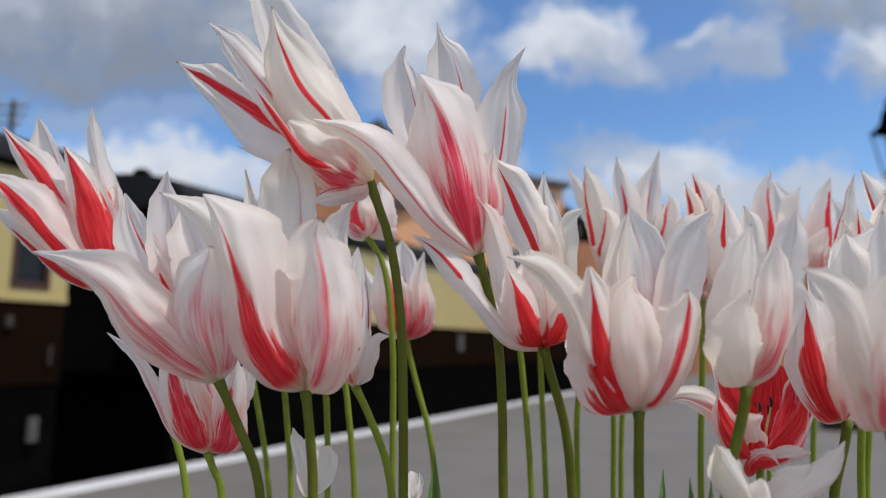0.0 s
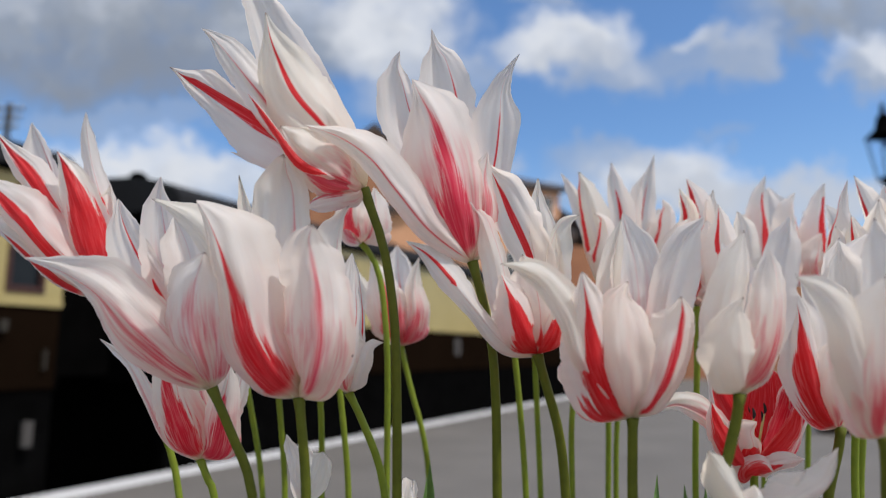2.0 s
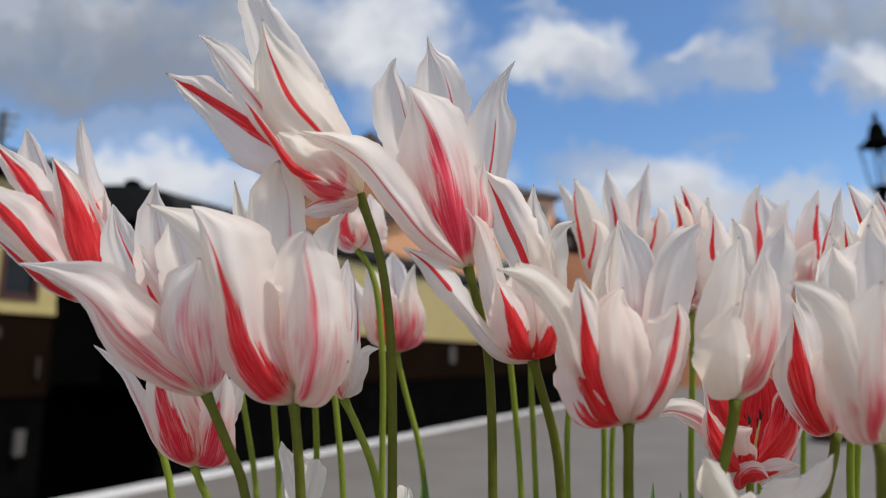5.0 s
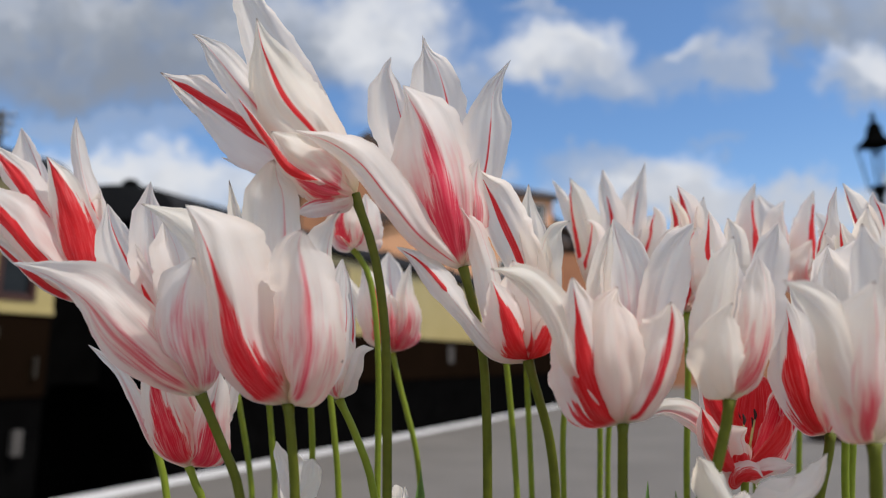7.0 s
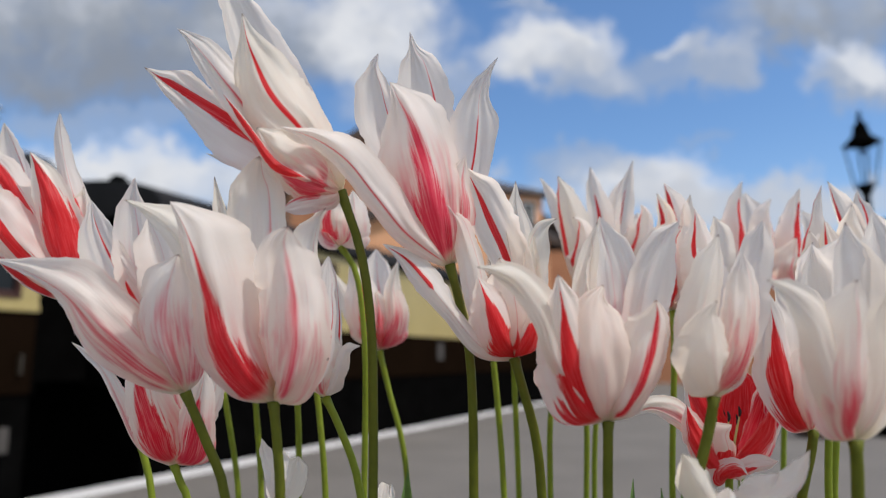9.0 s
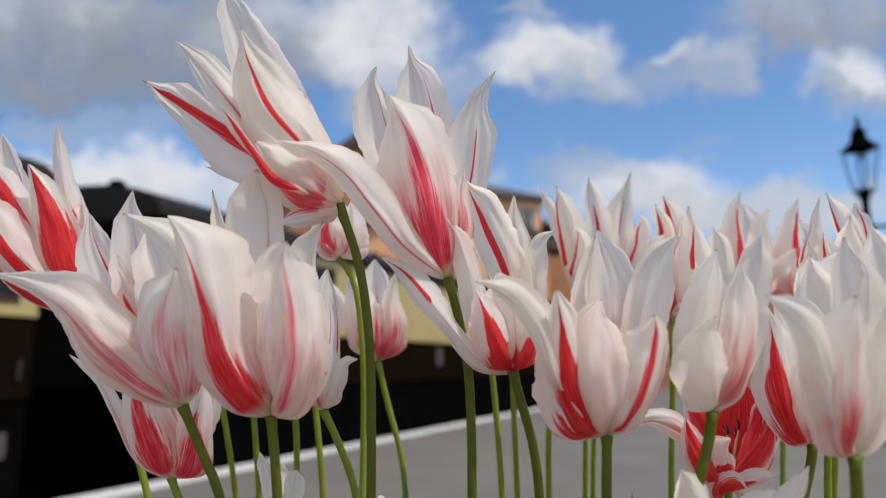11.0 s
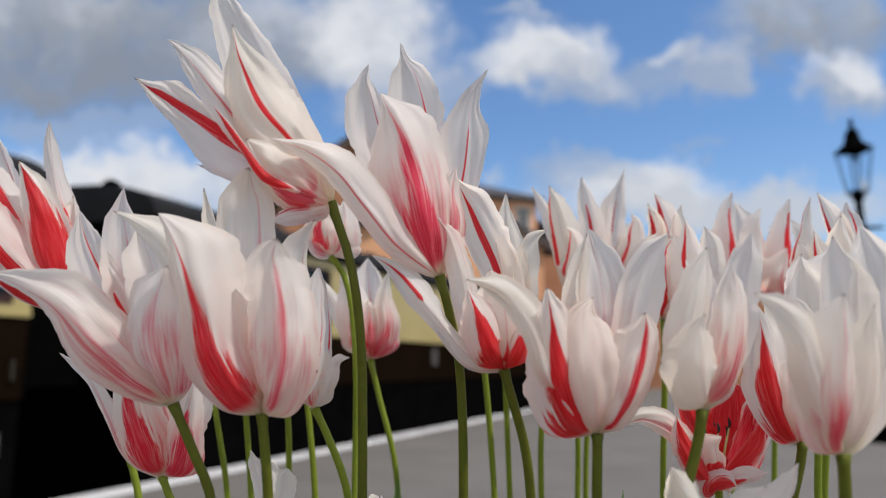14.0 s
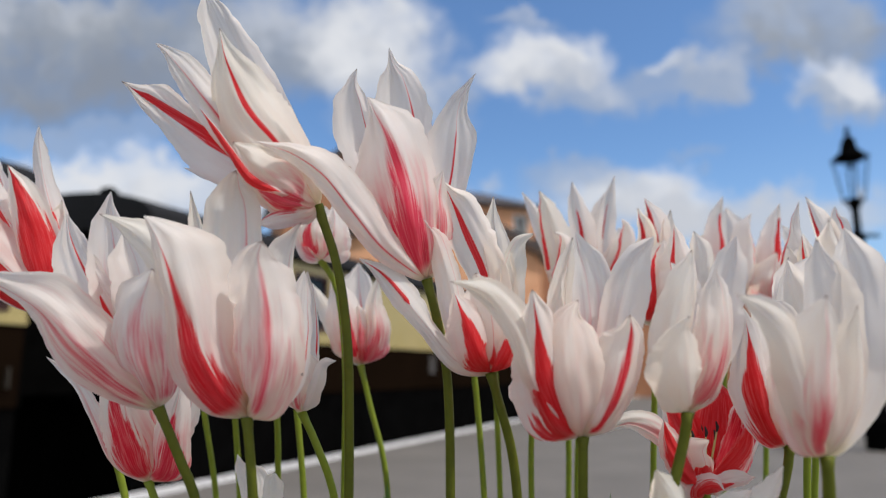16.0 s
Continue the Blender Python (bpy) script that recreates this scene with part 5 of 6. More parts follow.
# wide open red-hearted tulip with dark anthers
tulip('wide open red-hearted tulip with dark anthers', (0.1317, 0.3100, 0.8999), [(0, 0.8, -4.9), (0.3, 1.8, -10.8)], [
    dict(rows=[(-9.3, -7.5, 10.5, 3.5, 5), (-17.8, -9, 19.6, 3.7, 7), (-25.7, -10, 26.7, 4.5, 7), (-36.2, -11.5, 29.7, 2.5, 4), (-46.5, -13, 25.6, 0, 0)], lap=(3, 6), flame=(0.69, -0.2, 0.9), soft_=0.9, shift=-0.2, taper=0.4, curl=5),
    dict(rows=[(-9.2, -9.9, 4.8, 4.1, 4.6), (-17.1, -13, 13.5, 5.1, 6.7), (-20.5, -13.5, 22.3, 3.3, 3.3), (-21.8, -14, 30.8, 0, 0)], lap=(4, 4), flame=(1.265, -0.2, 1), soft_=0.1, shift=0.2, taper=0.3),
    dict(rows=[(-2.5, 5.5, 12.7, 8.3, 7.8), (-8.3, 6, 26.2, 7.4, 8.4), (-14.3, 4, 40.1, 3.2, 4.2), (-18.2, 2, 54.7, 0, 0)], lap=(-4, -5), flame=(1.092, -0.2, 1.05), soft_=0.06, shift=0.2, taper=0.25),
    dict(rows=[(8.2, 14, 14.2, 11.8, 11.8), (10.8, 14, 29.4, 13, 12.4), (13.2, 14, 47.5, 0, 0)], lap=(-8, -8), flame=(1.15, -0.2, 1.2), soft_=0.06, taper=0.15),
    dict(rows=[(14, 10, 13.2, 8.5, 7.9), (21.2, 9.3, 29.7, 8, 8), (23.6, 8.7, 37.4, 6.9, 6.4), (22.4, 8, 46.5, 0, 0)], lap=(-7.8, -7.8), flame=(1.15, -0.2, 0.95), soft_=0.35, taper=0.3),
    dict(rows=[(6.7, -3.9, 8.6, 5.5, 4.5), (15.9, -3.8, 18.1, 6.6, 6.1), (19.1, -3.4, 25.2, 3.6, 3.1), (22.2, -3, 32.5, 0, 0)], lap=(-5, 4), flame=(1.265, -0.2, 1.1), soft_=0.1, taper=0.25),
    dict(rows=[(-1.1, -9.5, 2.5, 3.1, 4.1), (5, -14.4, 5.9, 3.8, 3.6), (12.7, -19, 7.5, 0, 0)], lap=(2, 3), flame=(0.69, -0.2, 0.7), soft_=0.15, shift=0.3, taper=0.4, curl=3),
    dict(rows=[(-3.8, -5.9, 2.8, 6.8, 7.3), (-4, -10, 11.1, 9.3, 8.8), (-4.5, -8.9, 17.9, 7.3, 6.8), (-0.9, -8, 22.1, 0, 0)], lap=(10.4, 10.4), flame=(1.035, -0.2, 0.6), soft_=0.15, taper=0.4),
    dict(rows=[(-6.6, -10.9, 0.4, 5.1, 5.1), (-3.3, -14.5, 3.3, 5.1, 5.1), (0.7, -17, 2.7, 0, 0)], lap=(3, 3), flame=(1.15, -0.2, 1), soft_=0.15, taper=0.4),
], anthers=True)
# creamy white tulip flushed pink at one side
tulip('creamy white tulip flushed pink at one side', (0.1008, 0.2454, 0.9371), [(-1, 1.4, -8.2), (-3.6, 3.3, -20), (-7, 5.9, -35.7)], [
    dict(rows=[(-3.4, -8.3, 3.8, 7.9, 7.5), (-5.5, -14, 12.9, 10.6, 10.6), (-5, -13.6, 22.7, 8.7, 9.1), (-4.9, -13.2, 28.5, 4.1, 4.6), (-3.4, -13, 32.3, 0, 0)], lap=(9, 9), flame=(0, 0, 0.5), soft_=0.3, taper=1.35, curl=-3),
    dict(rows=[(-4.9, -2.3, 9, 5.7, 5.7), (-4, -3, 26.8, 7.4, 7), (0.8, -3, 44.5, 5.6, 5.4), (4.5, -3, 57.7, 0, 0)], lap=(6, 2), flame=(0, 0, 0.5), soft_=0.3, taper=1.35),
    dict(rows=[(6.1, -5, 8.3, 6.9, 7.3), (11.1, -6, 22.7, 8.5, 6.9), (12.4, -6, 39.5, 7.4, 6.6), (10, -6, 50.2, 0, 0)], lap=(0, 9), flame=(0.51, 0.05, 0.6), soft_=0.75, shift=0.15, taper=1.35),
    dict(rows=[(13.9, 9, 29.5, 9.1, 9.1), (19.8, 8.5, 48.6, 7.9, 7), (25.1, 8, 64.5, 0, 0)], lap=(-7.8, -7.8), flame=(0, 0, 0.5), soft_=0.3, taper=1.35),
    dict(rows=[(5.9, 9.9, 29.6, 7.4, 7.4), (3.6, 9.3, 46.5, 5.7, 6.1), (1.3, 9, 55.1, 0, 0)], lap=(-7.8, -7.8), flame=(0, 0, 0.5), soft_=0.3, taper=1.35),
])
# white tulip with a crimson flame down one side
tulip('white tulip with a crimson flame down one side', (0.1590, 0.2884, 0.9212), [(-0.9, 1.4, -8.7), (-3.9, 3.7, -22.4), (-5.1, 5.2, -31.6)], [
    dict(rows=[(-9.2, -7.5, 5.1, 6.4, 4.9), (-16.5, -12, 21.3, 8.7, 10.2), (-18.3, -12, 37.3, 5.9, 11.8), (-19.5, -12, 46.8, 2.5, 7.4), (-21.3, -12, 55.5, 0, 0)], lap=(11.2, 11.2), flame=(0.9, 0, 0.98), soft_=0.1, shift=-0.1, taper=1.15),
    dict(rows=[(-3, -7.6, 3.4, 6.8, 6.3), (-6.9, -15, 16.6, 10.1, 11.5), (-7.8, -14.5, 27.5, 6.3, 7.7), (-6.2, -14, 36.8, 0, 0)], lap=(11.2, 11.2), flame=(0.75, 0, 0.5), soft_=0.4, shift=0.2, taper=1.35),
    dict(rows=[(-3.1, -2, 28.8, 12.5, 12.1), (-3.8, -2, 47.5, 13.6, 11.2), (-12.2, -2, 60.8, 0, 0)], lap=(-8.4, -8.4), flame=(0, 0, 0.5), soft_=0.3, taper=1.35),
    dict(rows=[(10.6, 9, 28.8, 10.5, 10.5), (11.2, 8.6, 53.1, 10.6, 11.7), (9.7, 8, 78.4, 0, 0)], lap=(-8.4, -8.4), flame=(0, 0, 0.5), soft_=0.3, taper=1.35),
])
# pale white tulip close by with a pink foot
tulip('pale white tulip close by with a pink foot', (0.1357, 0.2220, 0.9247), [(0.7, 1.7, -10.2), (0.9, 3.1, -19)], [
    dict(rows=[(-8.8, -9.4, 11.1, 4.8, 4.8), (-12.5, -12, 25, 5.6, 8.5), (-16.3, -12.9, 37.2, 4.5, 8.6), (-23.4, -13.9, 44.7, 2.6, 5), (-33.6, -15, 49.3, 0, 0)], lap=(8, 5), flame=(0, 0, 0.5), soft_=0.3, taper=1.35, curl=-3),
    dict(rows=[(-5.1, -7.2, 4.5, 6.7, 6.7), (-7, -14, 17, 9.5, 10.2), (-5.3, -14, 32, 9.2, 9.2), (-3.8, -14, 49.6, 0, 0)], lap=(10.4, 10.4), flame=(0.75, 0.02, 0.5), soft_=0.6, taper=1.35),
    dict(rows=[(4.5, -3.2, 7.9, 5.5, 5.5), (10.1, -4, 25.3, 7.7, 7.7), (10.7, -4, 47.1, 0, 0)], lap=(2, 9), flame=(0, 0, 0.5), soft_=0.3, taper=1.35),
    dict(rows=[(8.4, 10, 29, 10.2, 10.2), (8.2, 9.6, 48.1, 10.3, 10.3), (7.5, 9, 71.9, 0, 0)], lap=(-7.8, -7.8), flame=(0, 0, 0.5), soft_=0.3, taper=1.35),
    dict(rows=[(18.4, 10, 32.8, 10.2, 10.2), (20.5, 9.5, 55.8, 9.2, 9.2), (20.1, 9, 76.3, 0, 0)], lap=(-7.8, -7.8), flame=(0, 0, 0.5), soft_=0.3, taper=1.35),
])
# white tulip with dark-edged petal tips
tulip('white tulip with dark-edged petal tips', (0.2180, 0.3610, 0.9735), [(-1.5, 5.8, -35.3), (-1.5, 10.7, -64.7), (-2.4, 16.5, -100)], [
    dict(rows=[(-6.9, -8, 23, 9.6, 10.8), (-8.5, -8.4, 39.4, 8.3, 10.9), (-12, -9.1, 51.4, 2.9, 5.8), (-11.3, -10, 67.4, 0, 0)], lap=(12, 12), flame=(0.048, 0.45, 1), soft_=0, shift=-0.9, taper=0.1),
    dict(rows=[(12.5, 8, 31.3, 8.3, 8.3), (11.3, 8, 50.2, 7.1, 7.1), (6.6, 8, 66.2, 3.2, 3.9), (3.6, 8, 74.3, 0, 0)], lap=(-9, -9), flame=(0.144, 0.6, 0.97), soft_=0, shift=-0.2, taper=0.3),
    dict(rows=[(-16.3, -16, 19, 6.8, 7.5), (-17.8, -16, 30.7, 5, 8.1), (-19.5, -16, 37.2, 2.5, 5), (-22.3, -16, 41.6, 0, 0)], lap=(12, 12), flame=(0, 0, 0.5), soft_=0.3, taper=1.35),
    dict(rows=[(-10.4, -19, 18.7, 7.4, 8.6), (-12, -19, 31.7, 5, 9.3), (-14.1, -19, 39, 2.5, 5), (-16, -19, 46.6, 0, 0)], lap=(12, 12), flame=(0.112, 0.55, 1), soft_=0, shift=-0.5, taper=0.3),
    dict(rows=[(16.8, 4, 36.9, 8.2, 7.6), (17.7, 4, 52.6, 7, 6.4), (16.2, 4, 62.1, 4.5, 5.1), (17.8, 4, 68.4, 0, 0)], lap=(-9, -9), flame=(0.064, 0.6, 0.98), soft_=0, shift=0.5, taper=0.3),
    dict(rows=[(2.2, -14, 19.3, 9.4, 9.4), (6.1, -14, 36.9, 8.8, 8.8), (3.6, -14, 47.3, 5.1, 7), (2.2, -14, 56, 0, 0)], lap=(12, 12), flame=(0, 0, 0.5), soft_=0.3, taper=1.35),
])
# white tulip with slim red-lined petals
tulip('white tulip with slim red-lined petals', (0.0930, 0.4177, 0.9911), [(1.7, 5.7, -34.3), (3.5, 14.1, -85.8), (3.5, 22.1, -133.9)], [
    dict(rows=[(-2.6, -3.7, 18.7, 5, 5), (-9.8, -4, 42.3, 5.4, 4.3), (-17.7, -4, 60.3, 3.3, 2.9), (-24.8, -4, 70.8, 0, 0)], lap=(5, 3), flame=(0, 0, 0.5), soft_=0.3, taper=1.35),
    dict(rows=[(-2.3, -13.6, 19, 8, 8.8), (-5.7, -14, 41.4, 8.1, 11.8), (-11.2, -14, 58.9, 4.5, 8.9), (-15.8, -14, 68.8, 0, 0)], lap=(12.8, 12.8), flame=(0.08, 0.25, 0.98), soft_=0, shift=-0.85, taper=0.2),
    dict(rows=[(13.5, 11.8, 22.8, 8.2, 8.2), (14.5, 11.6, 48.4, 8.2, 8.2), (11.3, 10.7, 66.9, 4.9, 5.3), (9.9, 10, 81.4, 0, 0)], lap=(-9.6, -9.6), flame=(0.208, 0.35, 0.8), soft_=0, shift=0.12, taper=0.3),
    dict(rows=[(-1.6, -19, 14.8, 8.6, 8.6), (0.2, -19.4, 31.7, 6.5, 8), (-2.9, -19.8, 39.8, 2.5, 3.6), (-7.9, -20, 42.5, 0, 0)], lap=(12.8, 12.8), flame=(0.08, 0.3, 0.95), soft_=0, shift=-0.7, taper=0.2),
])
# white tulip with narrow upright petals
tulip('white tulip with narrow upright petals', (0.1207, 0.4376, 0.9930), [(-12.8, 11.9, -71.9), (-14.6, 23.1, -140.2)], [
    dict(rows=[(2.6, 6, 30.5, 9.2, 8.4), (6.4, 5.7, 57.1, 7.7, 7), (10.8, 5.3, 74.4, 3.5, 3.5), (14.4, 5, 88.4, 0, 0)], lap=(-9, -9), flame=(0.072, 0.2, 0.8), soft_=0, shift=0.1, taper=0.2),
    dict(rows=[(-3.2, -8, 24.5, 7.8, 7.8), (-1.5, -8, 48.4, 6.3, 5.5), (1, -8, 63.3, 3.9, 3.6), (4, -8, 72.8, 0, 0)], lap=(12, 12), flame=(0, 0, 0.5), soft_=0.3, taper=1.35),
    dict(rows=[(15.5, -12, 27.5, 6.9, 6.9), (18.7, -12, 42.1, 6.6, 7.4), (17, -12, 50.1, 3.9, 6.2), (13.6, -12, 54.6, 0, 0)], lap=(12, 12), flame=(0.128, 0.15, 0.95), soft_=0, shift=-0.75, taper=0.3),
    dict(rows=[(10.4, 8, 25.1, 9.2, 9.2), (16.7, 8, 40.3, 7.7, 7.7), (17.4, 8, 53.7, 0, 0)], lap=(-9, -9), flame=(0, 0, 0.5), soft_=0.3, taper=1.35),
])
# white tulip with red-striped cupped petals
tulip('white tulip with red-striped cupped petals', (0.1360, 0.3807, 0.9770), [(0.6, 5, -30.1), (0, 10.6, -64.3), (0, 17.3, -104.7)], [
    dict(rows=[(-3.7, -13.8, 10.6, 13.2, 9.9), (-1.8, -14.4, 25.9, 15.2, 12.6), (0.8, -12.8, 38.6, 7.4, 7.4), (2.7, -12, 45.1, 0, 0)], lap=(12, 12), flame=(0.54, 0, 1), soft_=0.05, shift=-0.15, taper=0.81),
    dict(rows=[(3.6, -10.6, 9.4, 6, 6), (8.2, -12.2, 24.7, 8, 7.3), (8.1, -13.2, 38.6, 5.3, 6.7), (1.4, -14, 45.7, 0, 0)], lap=(2, 9), flame=(0.045, 0.5, 0.9), soft_=0, taper=1.35, curl=2),
    dict(rows=[(-8.1, -2, 13.4, 7.1, 7.1), (-11, -2, 30.9, 7.2, 7.8), (-6.5, -2, 43.8, 3.9, 4.6), (-1.4, -2, 49.3, 0, 0)], lap=(6, 2), flame=(0, 0, 0.5), soft_=0.3, taper=1.35),
    dict(rows=[(1.2, -18, 5.6, 4.5, 5.2), (4.7, -17.5, 11.1, 5.9, 5.2), (7.1, -17, 16.6, 0, 0)], lap=(4, 8), flame=(0.56, 0.3, 1.1), soft_=0.05, shift=0.5, taper=0.3),
    dict(rows=[(-1.5, 12, 38, 6.8, 6.8), (0.7, 12, 53.2, 5.5, 5.5), (-1.7, 12, 70.2, 0, 0)], lap=(-9, -9), flame=(0.28, 0.4, 0.97), soft_=0, taper=0.3),
    dict(rows=[(10.2, 14, 38.4, 7.5, 7.5), (8.2, 14, 55.3, 6.9, 7.6), (5.9, 14, 69, 4.5, 4.8), (3.4, 14, 76.9, 0, 0)], lap=(-9, -9), flame=(0.4, 0.35, 1), soft_=0, shift=-0.1, taper=0.3),
    dict(rows=[(11.9, 12, 41.4, 5.4, 5.4), (14.8, 12, 56.6, 4.8, 3.4), (18.3, 12, 69.2, 0, 0)], lap=(-9, -9), flame=(0.15, 0.5, 0.8), soft_=0, shift=0.2, taper=1.35),
], leaf_tips=[(0.126, 0.386, 0.881), (0.134, 0.376, 0.882)])
# small white tulip with a red stripe
tulip('small white tulip with a red stripe', (0.1455, 0.3610, 0.9735), [(-3, 6.8, -41.2), (-3.6, 16, -97.1)], [
    dict(rows=[(-3.2, -13, 16.5, 9.4, 9.4), (-2.3, -12.7, 34.2, 10.1, 10.1), (-4.2, -12.3, 46.2, 5.1, 7), (-6.5, -12, 54.7, 0, 0)], lap=(11.2, 11.2), flame=(0.112, 0.55, 0.97), soft_=0, shift=-0.5, taper=0.4),
    dict(rows=[(12.1, 12, 25.6, 8.3, 8.3), (15, 12, 41.4, 6.5, 6.5), (14.1, 12, 55.9, 0, 0)], lap=(-8.4, -8.4), flame=(0, 0, 0.5), soft_=0.3, taper=1.35),
    dict(rows=[(-6.6, 0, 18, 5.6, 5.6), (-6.1, 0, 36.3, 5.6, 5.6), (-7.8, 0, 48.6, 0, 0)], lap=(5, 3), flame=(0, 0, 0.5), soft_=0.3, taper=1.35),
])
# white tulip with a scarlet-striped petal
tulip('white tulip with a scarlet-striped petal', (0.2067, 0.4476, 0.9940), [(0, 9.1, -55.2), (-0.7, 23.6, -143.4)], [
    dict(rows=[(-5.3, -13, 16.9, 9.4, 9.4), (-5.2, -13.9, 35.2, 8.7, 8.7), (-5.3, -12.8, 56.1, 4.8, 5.6), (-2.4, -12, 71.1, 0, 0)], lap=(12.8, 12.8), flame=(0.336, 0.25, 0.86), soft_=0, shift=0.1, taper=0.35),
    dict(rows=[(13.3, 12, 28.2, 11.1, 11.1), (12.9, 12, 47.9, 10.4, 10.4), (10.7, 12, 69.8, 0, 0)], lap=(-9.6, -9.6), flame=(0, 0, 0.5), soft_=0.3, taper=1.35),
    dict(rows=[(14.2, -8, 17.6, 10.3, 9.5), (16.9, -8, 36.3, 10.4, 9.6), (15.8, -8, 51.5, 6.4, 4.8), (19.3, -8, 61.4, 0, 0)], lap=(12.8, 12.8), flame=(0.048, 0.5, 0.9), soft_=0, shift=0.4, taper=0.2),
    dict(rows=[(-10.8, 2, 19, 7, 7), (-7.6, 2, 38.2, 6.2, 6.2), (-3.3, 2, 55.6, 0, 0)], lap=(5, 2), flame=(0, 0, 0.5), soft_=0.3, taper=1.35),
])
# white tulip with one scarlet-tipped petal
tulip('white tulip with one scarlet-tipped petal', (0.2439, 0.4488, 0.9867), [(-7.5, 7.9, -47.8), (-9.3, 22.4, -136.1)], [
    dict(rows=[(-5, -12, 24.6, 10.3, 10.3), (-3.4, -12, 43.1, 9.5, 7.9), (-1.7, -12, 62, 5.6, 4), (0.6, -12, 74.9, 0, 0)], lap=(12.8, 12.8), flame=(0.4, 0.4, 0.88), soft_=0, shift=0.08, taper=0.4),
    dict(rows=[(-13.3, -18, 20.1, 9.3, 9.3), (-10.7, -18, 29.2, 8.6, 8.6), (-9, -18, 40.2, 0, 0)], lap=(12.8, 12.8), flame=(0.6, 0.2, 0.8), soft_=0.8, taper=1.35),
    dict(rows=[(15.8, 10, 31.5, 9.5, 9.5), (16.1, 10, 51.1, 8, 8.8), (13.4, 10, 64.9, 0, 0)], lap=(-9.6, -9.6), flame=(0, 0, 0.5), soft_=0.3, taper=1.35),
    dict(rows=[(-2.6, 10, 31.5, 8.7, 8.7), (-1.9, 10, 49.1, 7.2, 7.2), (-2.4, 10, 61, 0, 0)], lap=(-9.6, -9.6), flame=(0, 0, 0.5), soft_=0.3, taper=1.35),
])
# faded white tulip low down among the stems
tulip('faded white tulip low down among the stems', (-0.0735, 0.3462, 0.8785), [(1.4, 2.4, -14.8)], [
    dict(low=(1.6, -15.2, 11.9), mid=(0.8, -22.8, 23.1), tip=(-1.4, -30.6, 36), width=10.9, face=-40, stripe=0.02, reach=0.3),
    dict(low=(9.8, -17, 12.2), mid=(13.2, -24.9, 21), tip=(15.4, -32.5, 28.2), width=12.3, face=30, stripe=0.02, reach=0.3),
    dict(low=(-2.3, 15.6, 9.1), mid=(-2.4, 21.7, 16.5), tip=(-7.9, 27.6, 24.8), width=12.3, face=170, stripe=0.02, reach=0.3),
])
# white tulip opened flat below the others
tulip('white tulip opened flat below the others', (0.1086, 0.2536, 0.8872), [(1, 2.6, -15.7)], [
    dict(rows=[(-10.2, -11.8, 11, 5.4, 5.4), (-15.9, -12.4, 20.3, 5.4, 7), (-20.2, -13.4, 27.2, 2.5, 3.3), (-23.5, -14, 31.6, 0, 0)], lap=(9.6, 9.6), flame=(0, 0, 0.5), soft_=0.3, taper=1.35, curl=-3),
    dict(rows=[(1.9, -10.2, 8.9, 6.2, 6.2), (11.1, -12, 16, 5.4, 7), (17.8, -12.8, 20.9, 4.1, 4.1), (23.3, -14, 31.4, 0, 0)], lap=(9.6, 9.6), flame=(0, 0, 0.5), soft_=0.3, taper=1.35, curl=3),
    dict(rows=[(-5.6, -14, 8.8, 5.3, 5.3), (-6.1, -14, 15.1, 4.9, 4.9), (-7.1, -14, 19.7, 0, 0)], lap=(9.6, 9.6), flame=(0, 0, 0.5), soft_=0.3, taper=1.35),
    dict(rows=[(5.3, -9, 8.6, 5, 5), (8.3, -9, 15, 5.4, 4.6), (11.8, -9, 24, 0, 0)], lap=(9.6, 9.6), flame=(0, 0, 0.5), soft_=0.3, taper=1.35),
])
# low white tulip bud
tulip('low white tulip bud', (-0.0230, 0.3782, 0.8691), [(0, 2.2, -13.2)], [
    dict(low=(-0.8, -20.5, 9.8), mid=(0.3, -29.8, 16.9), tip=(2.5, -39.3, 25.1), width=7.5, face=0, stripe=0.02, reach=0.3, sharp=0.85),
    dict(low=(2.9, -10.7, 7.8), mid=(4, -15.6, 12.9), tip=(3.7, -20.7, 18.7), width=6.6, face=60, stripe=0.02, reach=0.3, sharp=0.85),
], leaf_tips=[(-0.013, 0.375, 0.888)])
# white tulip almost hidden behind the front row
tulip('white tulip almost hidden behind the front row', (-0.1034, 0.4065, 0.9435), [(2.7, 5.4, -32.7), (5, 12.4, -75.2)], [
    dict(low=(1.9, -21.3, 9.6), mid=(2.9, -31.3, 18.7), tip=(4.2, -41.7, 30.3), width=19.9, face=-20, stripe=0.1, reach=0.7, sharp=0.85),
    dict(low=(8.8, -19.8, 9.7), mid=(12.2, -29.1, 18.8), tip=(14.7, -38.8, 30.5), width=19.9, face=30, stripe=0.1, reach=0.7, sharp=0.85),
    dict(low=(-5.4, 19.4, 10), mid=(-7.7, 26.6, 20.6), tip=(-10.7, 32.6, 38.8), width=19.9, face=180, stripe=0.1, reach=0.7, sharp=0.85),
])
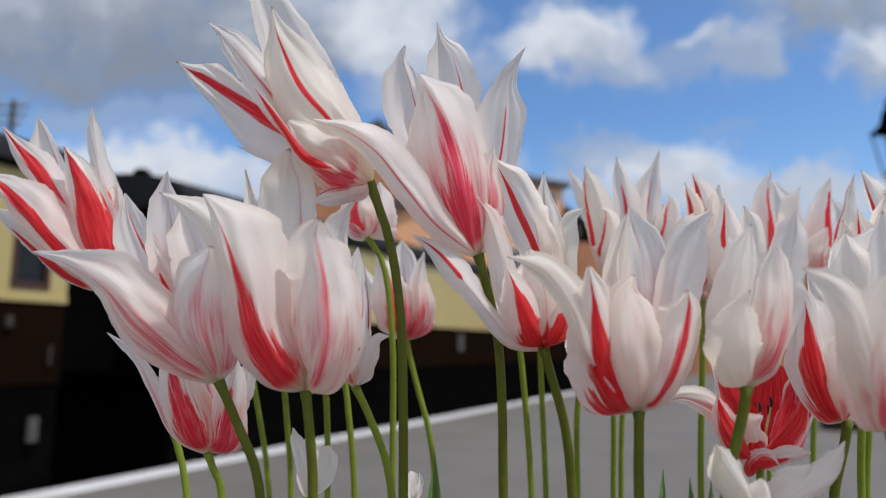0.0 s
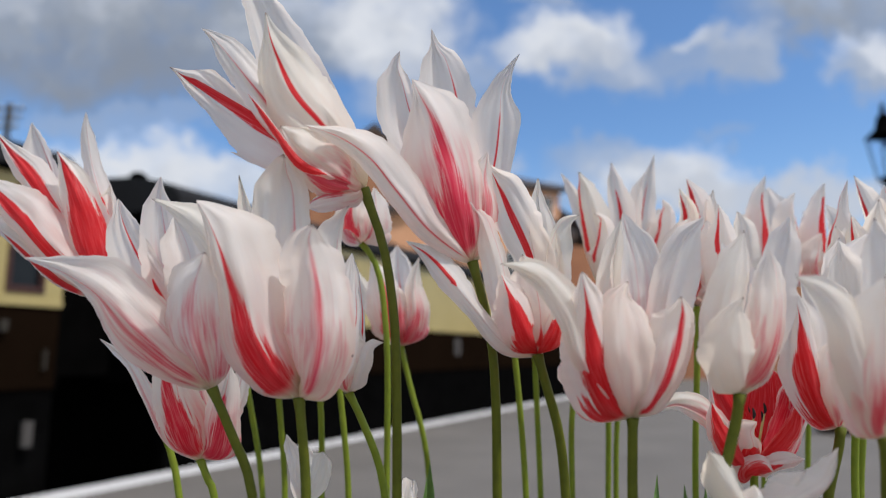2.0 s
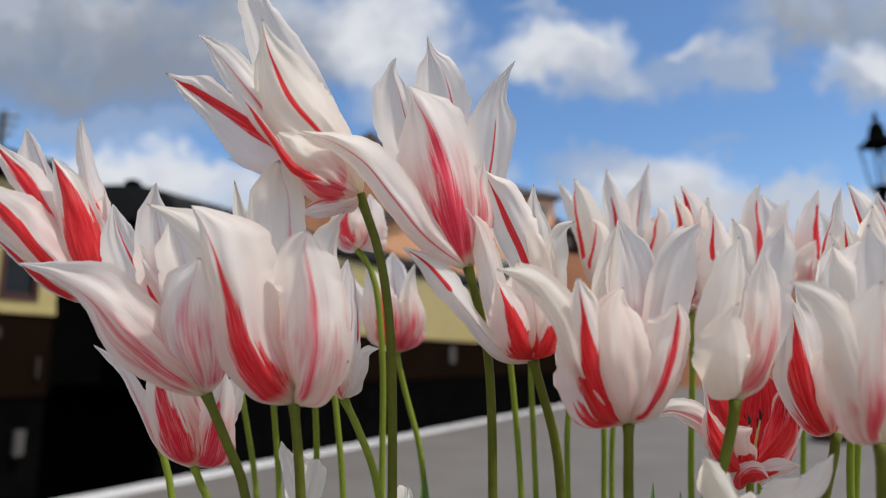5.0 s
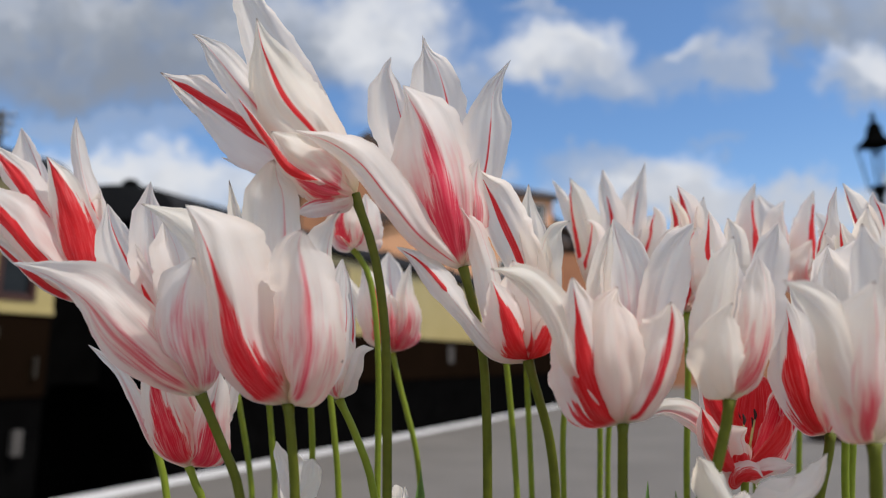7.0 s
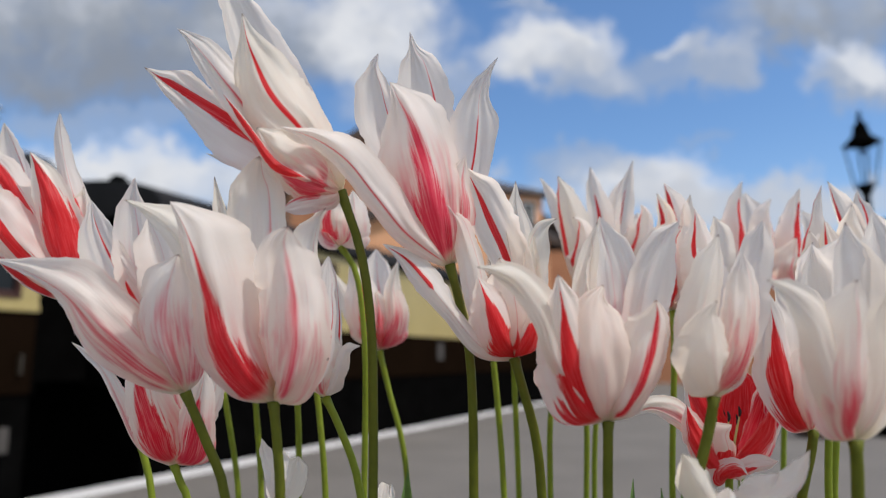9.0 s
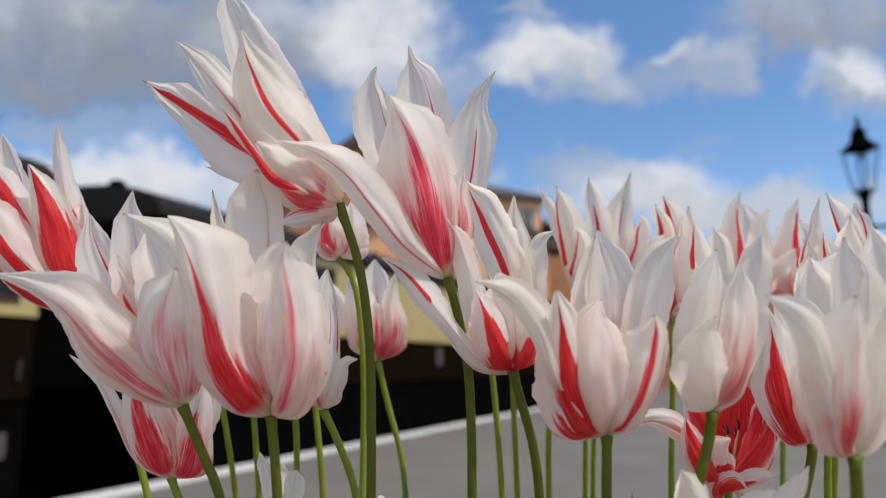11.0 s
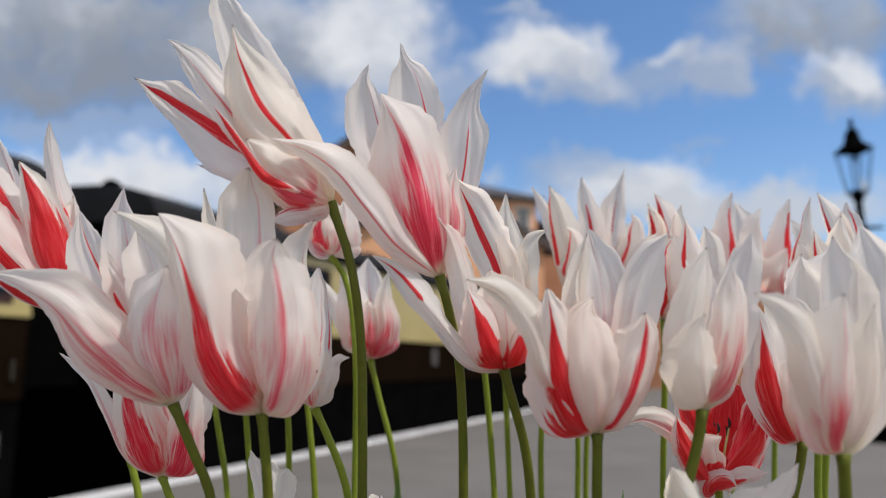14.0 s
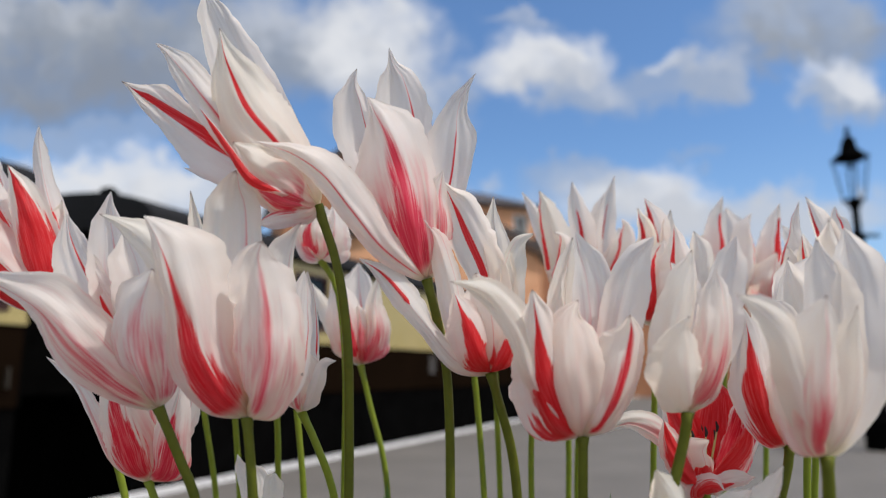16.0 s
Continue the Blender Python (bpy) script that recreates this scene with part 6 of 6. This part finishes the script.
# white tulip almost hidden behind the front row
tulip('white tulip almost hidden behind the front row', (-0.1263, 0.4161, 0.9466), [(5.4, 5, -30.2), (11.9, 13.3, -80.4)], [
    dict(low=(2.9, -21.6, 8.1), mid=(4.4, -31.5, 15.8), tip=(7.7, -42.2, 27.7), width=18.7, face=-20, stripe=0.3, reach=0.7, sharp=0.85),
    dict(low=(9.9, -20, 8.2), mid=(13.2, -29.3, 15.9), tip=(14.6, -39.3, 27.9), width=18.7, face=30, stripe=0.3, reach=0.7, sharp=0.85),
    dict(low=(-6.6, 20.1, 8.6), mid=(-9.4, 27.9, 17.7), tip=(-12.2, 34, 36.4), width=18.7, face=180, stripe=0.1, reach=0.7, sharp=0.85),
])
# white tulip almost hidden behind the front row
tulip('white tulip almost hidden behind the front row', (-0.0772, 0.3953, 0.9500), [(2.3, 6.3, -38.2), (2.3, 13.1, -79.7)], [
    dict(low=(0.7, -20.8, 9.1), mid=(1.5, -30.4, 17.8), tip=(2.6, -40.5, 29), width=19.4, face=-20, stripe=0.1, reach=0.7, sharp=0.85),
    dict(low=(7.2, -19.3, 9.1), mid=(9.5, -28.3, 17.9), tip=(10.9, -37.8, 29.2), width=19.4, face=30, stripe=0.1, reach=0.7, sharp=0.85),
    dict(low=(-4, 18.8, 10.1), mid=(-5.7, 25.9, 20.5), tip=(-7.4, 31.7, 38.4), width=19.4, face=180, stripe=0.1, reach=0.7, sharp=0.85),
])
# white tulip almost hidden behind the front row
tulip('white tulip almost hidden behind the front row', (-0.0642, 0.3862, 0.9438), [(3.1, 4.6, -28), (6.3, 11.8, -71.4)], [
    dict(low=(0.7, -19.8, 6.2), mid=(1.5, -28.8, 12), tip=(2.4, -38.7, 23.2), width=14.2, face=-20, stripe=0.1, reach=0.7, sharp=0.85),
    dict(low=(5.9, -18.3, 6.2), mid=(7.7, -26.7, 12), tip=(8.2, -36, 23.3), width=14.2, face=30, stripe=0.1, reach=0.7, sharp=0.85),
    dict(low=(-3.3, 18.9, 6.2), mid=(-4.8, 26.4, 12.9), tip=(-6.2, 32.1, 30), width=14.2, face=180, stripe=0.1, reach=0.7, sharp=0.85),
])
# white tulip almost hidden behind the front row
tulip('white tulip almost hidden behind the front row', (0.0342, 0.3926, 0.9659), [(3.9, 5.8, -35.1), (8.4, 15.8, -95.6)], [
    dict(low=(-4.7, -20.1, 5.3), mid=(-6, -29.3, 10.8), tip=(-6.6, -39.4, 21.8), width=16.2, face=-20, stripe=0.1, reach=0.7, sharp=0.85),
    dict(low=(1.5, -18.6, 5.4), mid=(1.4, -27.2, 10.9), tip=(0.1, -36.6, 22), width=16.2, face=30, stripe=0.1, reach=0.7, sharp=0.85),
    dict(low=(1.8, 19.3, 7.5), mid=(2.5, 26.8, 14.9), tip=(3.3, 32.6, 33), width=16.2, face=180, stripe=0.1, reach=0.7, sharp=0.85),
])
# white tulip almost hidden behind the front row
tulip('white tulip almost hidden behind the front row', (0.0508, 0.4228, 0.9672), [(1.4, 6.2, -37.8), (4.2, 17, -103)], [
    dict(low=(-5.8, -21.7, 5.7), mid=(-7.4, -31.5, 11.6), tip=(-8.4, -42.4, 23.4), width=17.4, face=-20, stripe=0.1, reach=0.7, sharp=0.85),
    dict(low=(1, -20.1, 5.8), mid=(0.6, -29.2, 11.7), tip=(-1, -39.4, 23.7), width=17.4, face=30, stripe=0.1, reach=0.7, sharp=0.85),
    dict(low=(2.6, 20.7, 8.1), mid=(3.8, 28.9, 16), tip=(4.9, 35.1, 35.5), width=17.4, face=180, stripe=0.1, reach=0.7, sharp=0.85),
])
# white tulip almost hidden behind the front row
tulip('white tulip almost hidden behind the front row', (0.0749, 0.4065, 0.9435), [(-4, 4.3, -26.2), (-4, 12.4, -75.2)], [
    dict(low=(-5.2, -21.1, 8.1), mid=(-7.1, -30.8, 15.7), tip=(-7.4, -41.2, 27.4), width=16.6, face=-20, stripe=0.1, reach=0.7, sharp=0.85),
    dict(low=(0.4, -19.5, 8.1), mid=(-0.2, -28.6, 15.7), tip=(-2.6, -38.3, 27.5), width=16.6, face=30, stripe=0.1, reach=0.7, sharp=0.85),
    dict(low=(4.6, 19.7, 8.3), mid=(6.3, 27.2, 17.1), tip=(7.9, 33.2, 35.2), width=16.6, face=180, stripe=0.1, reach=0.7, sharp=0.85),
])
# white tulip crowded among its neighbours
tulip('white tulip crowded among its neighbours', (0.1957, 0.3327, 0.9608), [(-0.5, 5.3, -32.4), (-0.8, 12.9, -78.2)], [
    dict(low=(-13.5, -15.8, 9.9), mid=(-19.6, -24.4, 24.7), tip=(-25, -33.2, 41.4), width=20.5, face=-35, stripe=0.03, reach=0.4),
    dict(low=(-8.9, -19.1, 10.9), mid=(-13.2, -29.2, 26.7), tip=(-15.1, -39.3, 42.8), width=23.2, face=0, stripe=0.05, reach=0.6),
    dict(low=(0.7, -13.9, 10), mid=(1.4, -21.6, 25), tip=(-3.1, -29.7, 42), width=20.5, face=45, stripe=0.03, reach=0.4),
    dict(low=(10.1, 14.8, 14.7), mid=(11.5, 18.3, 38.4), tip=(16.4, 21.9, 61.6), width=19.1, face=175, stripe=0.12, reach=0.9),
])
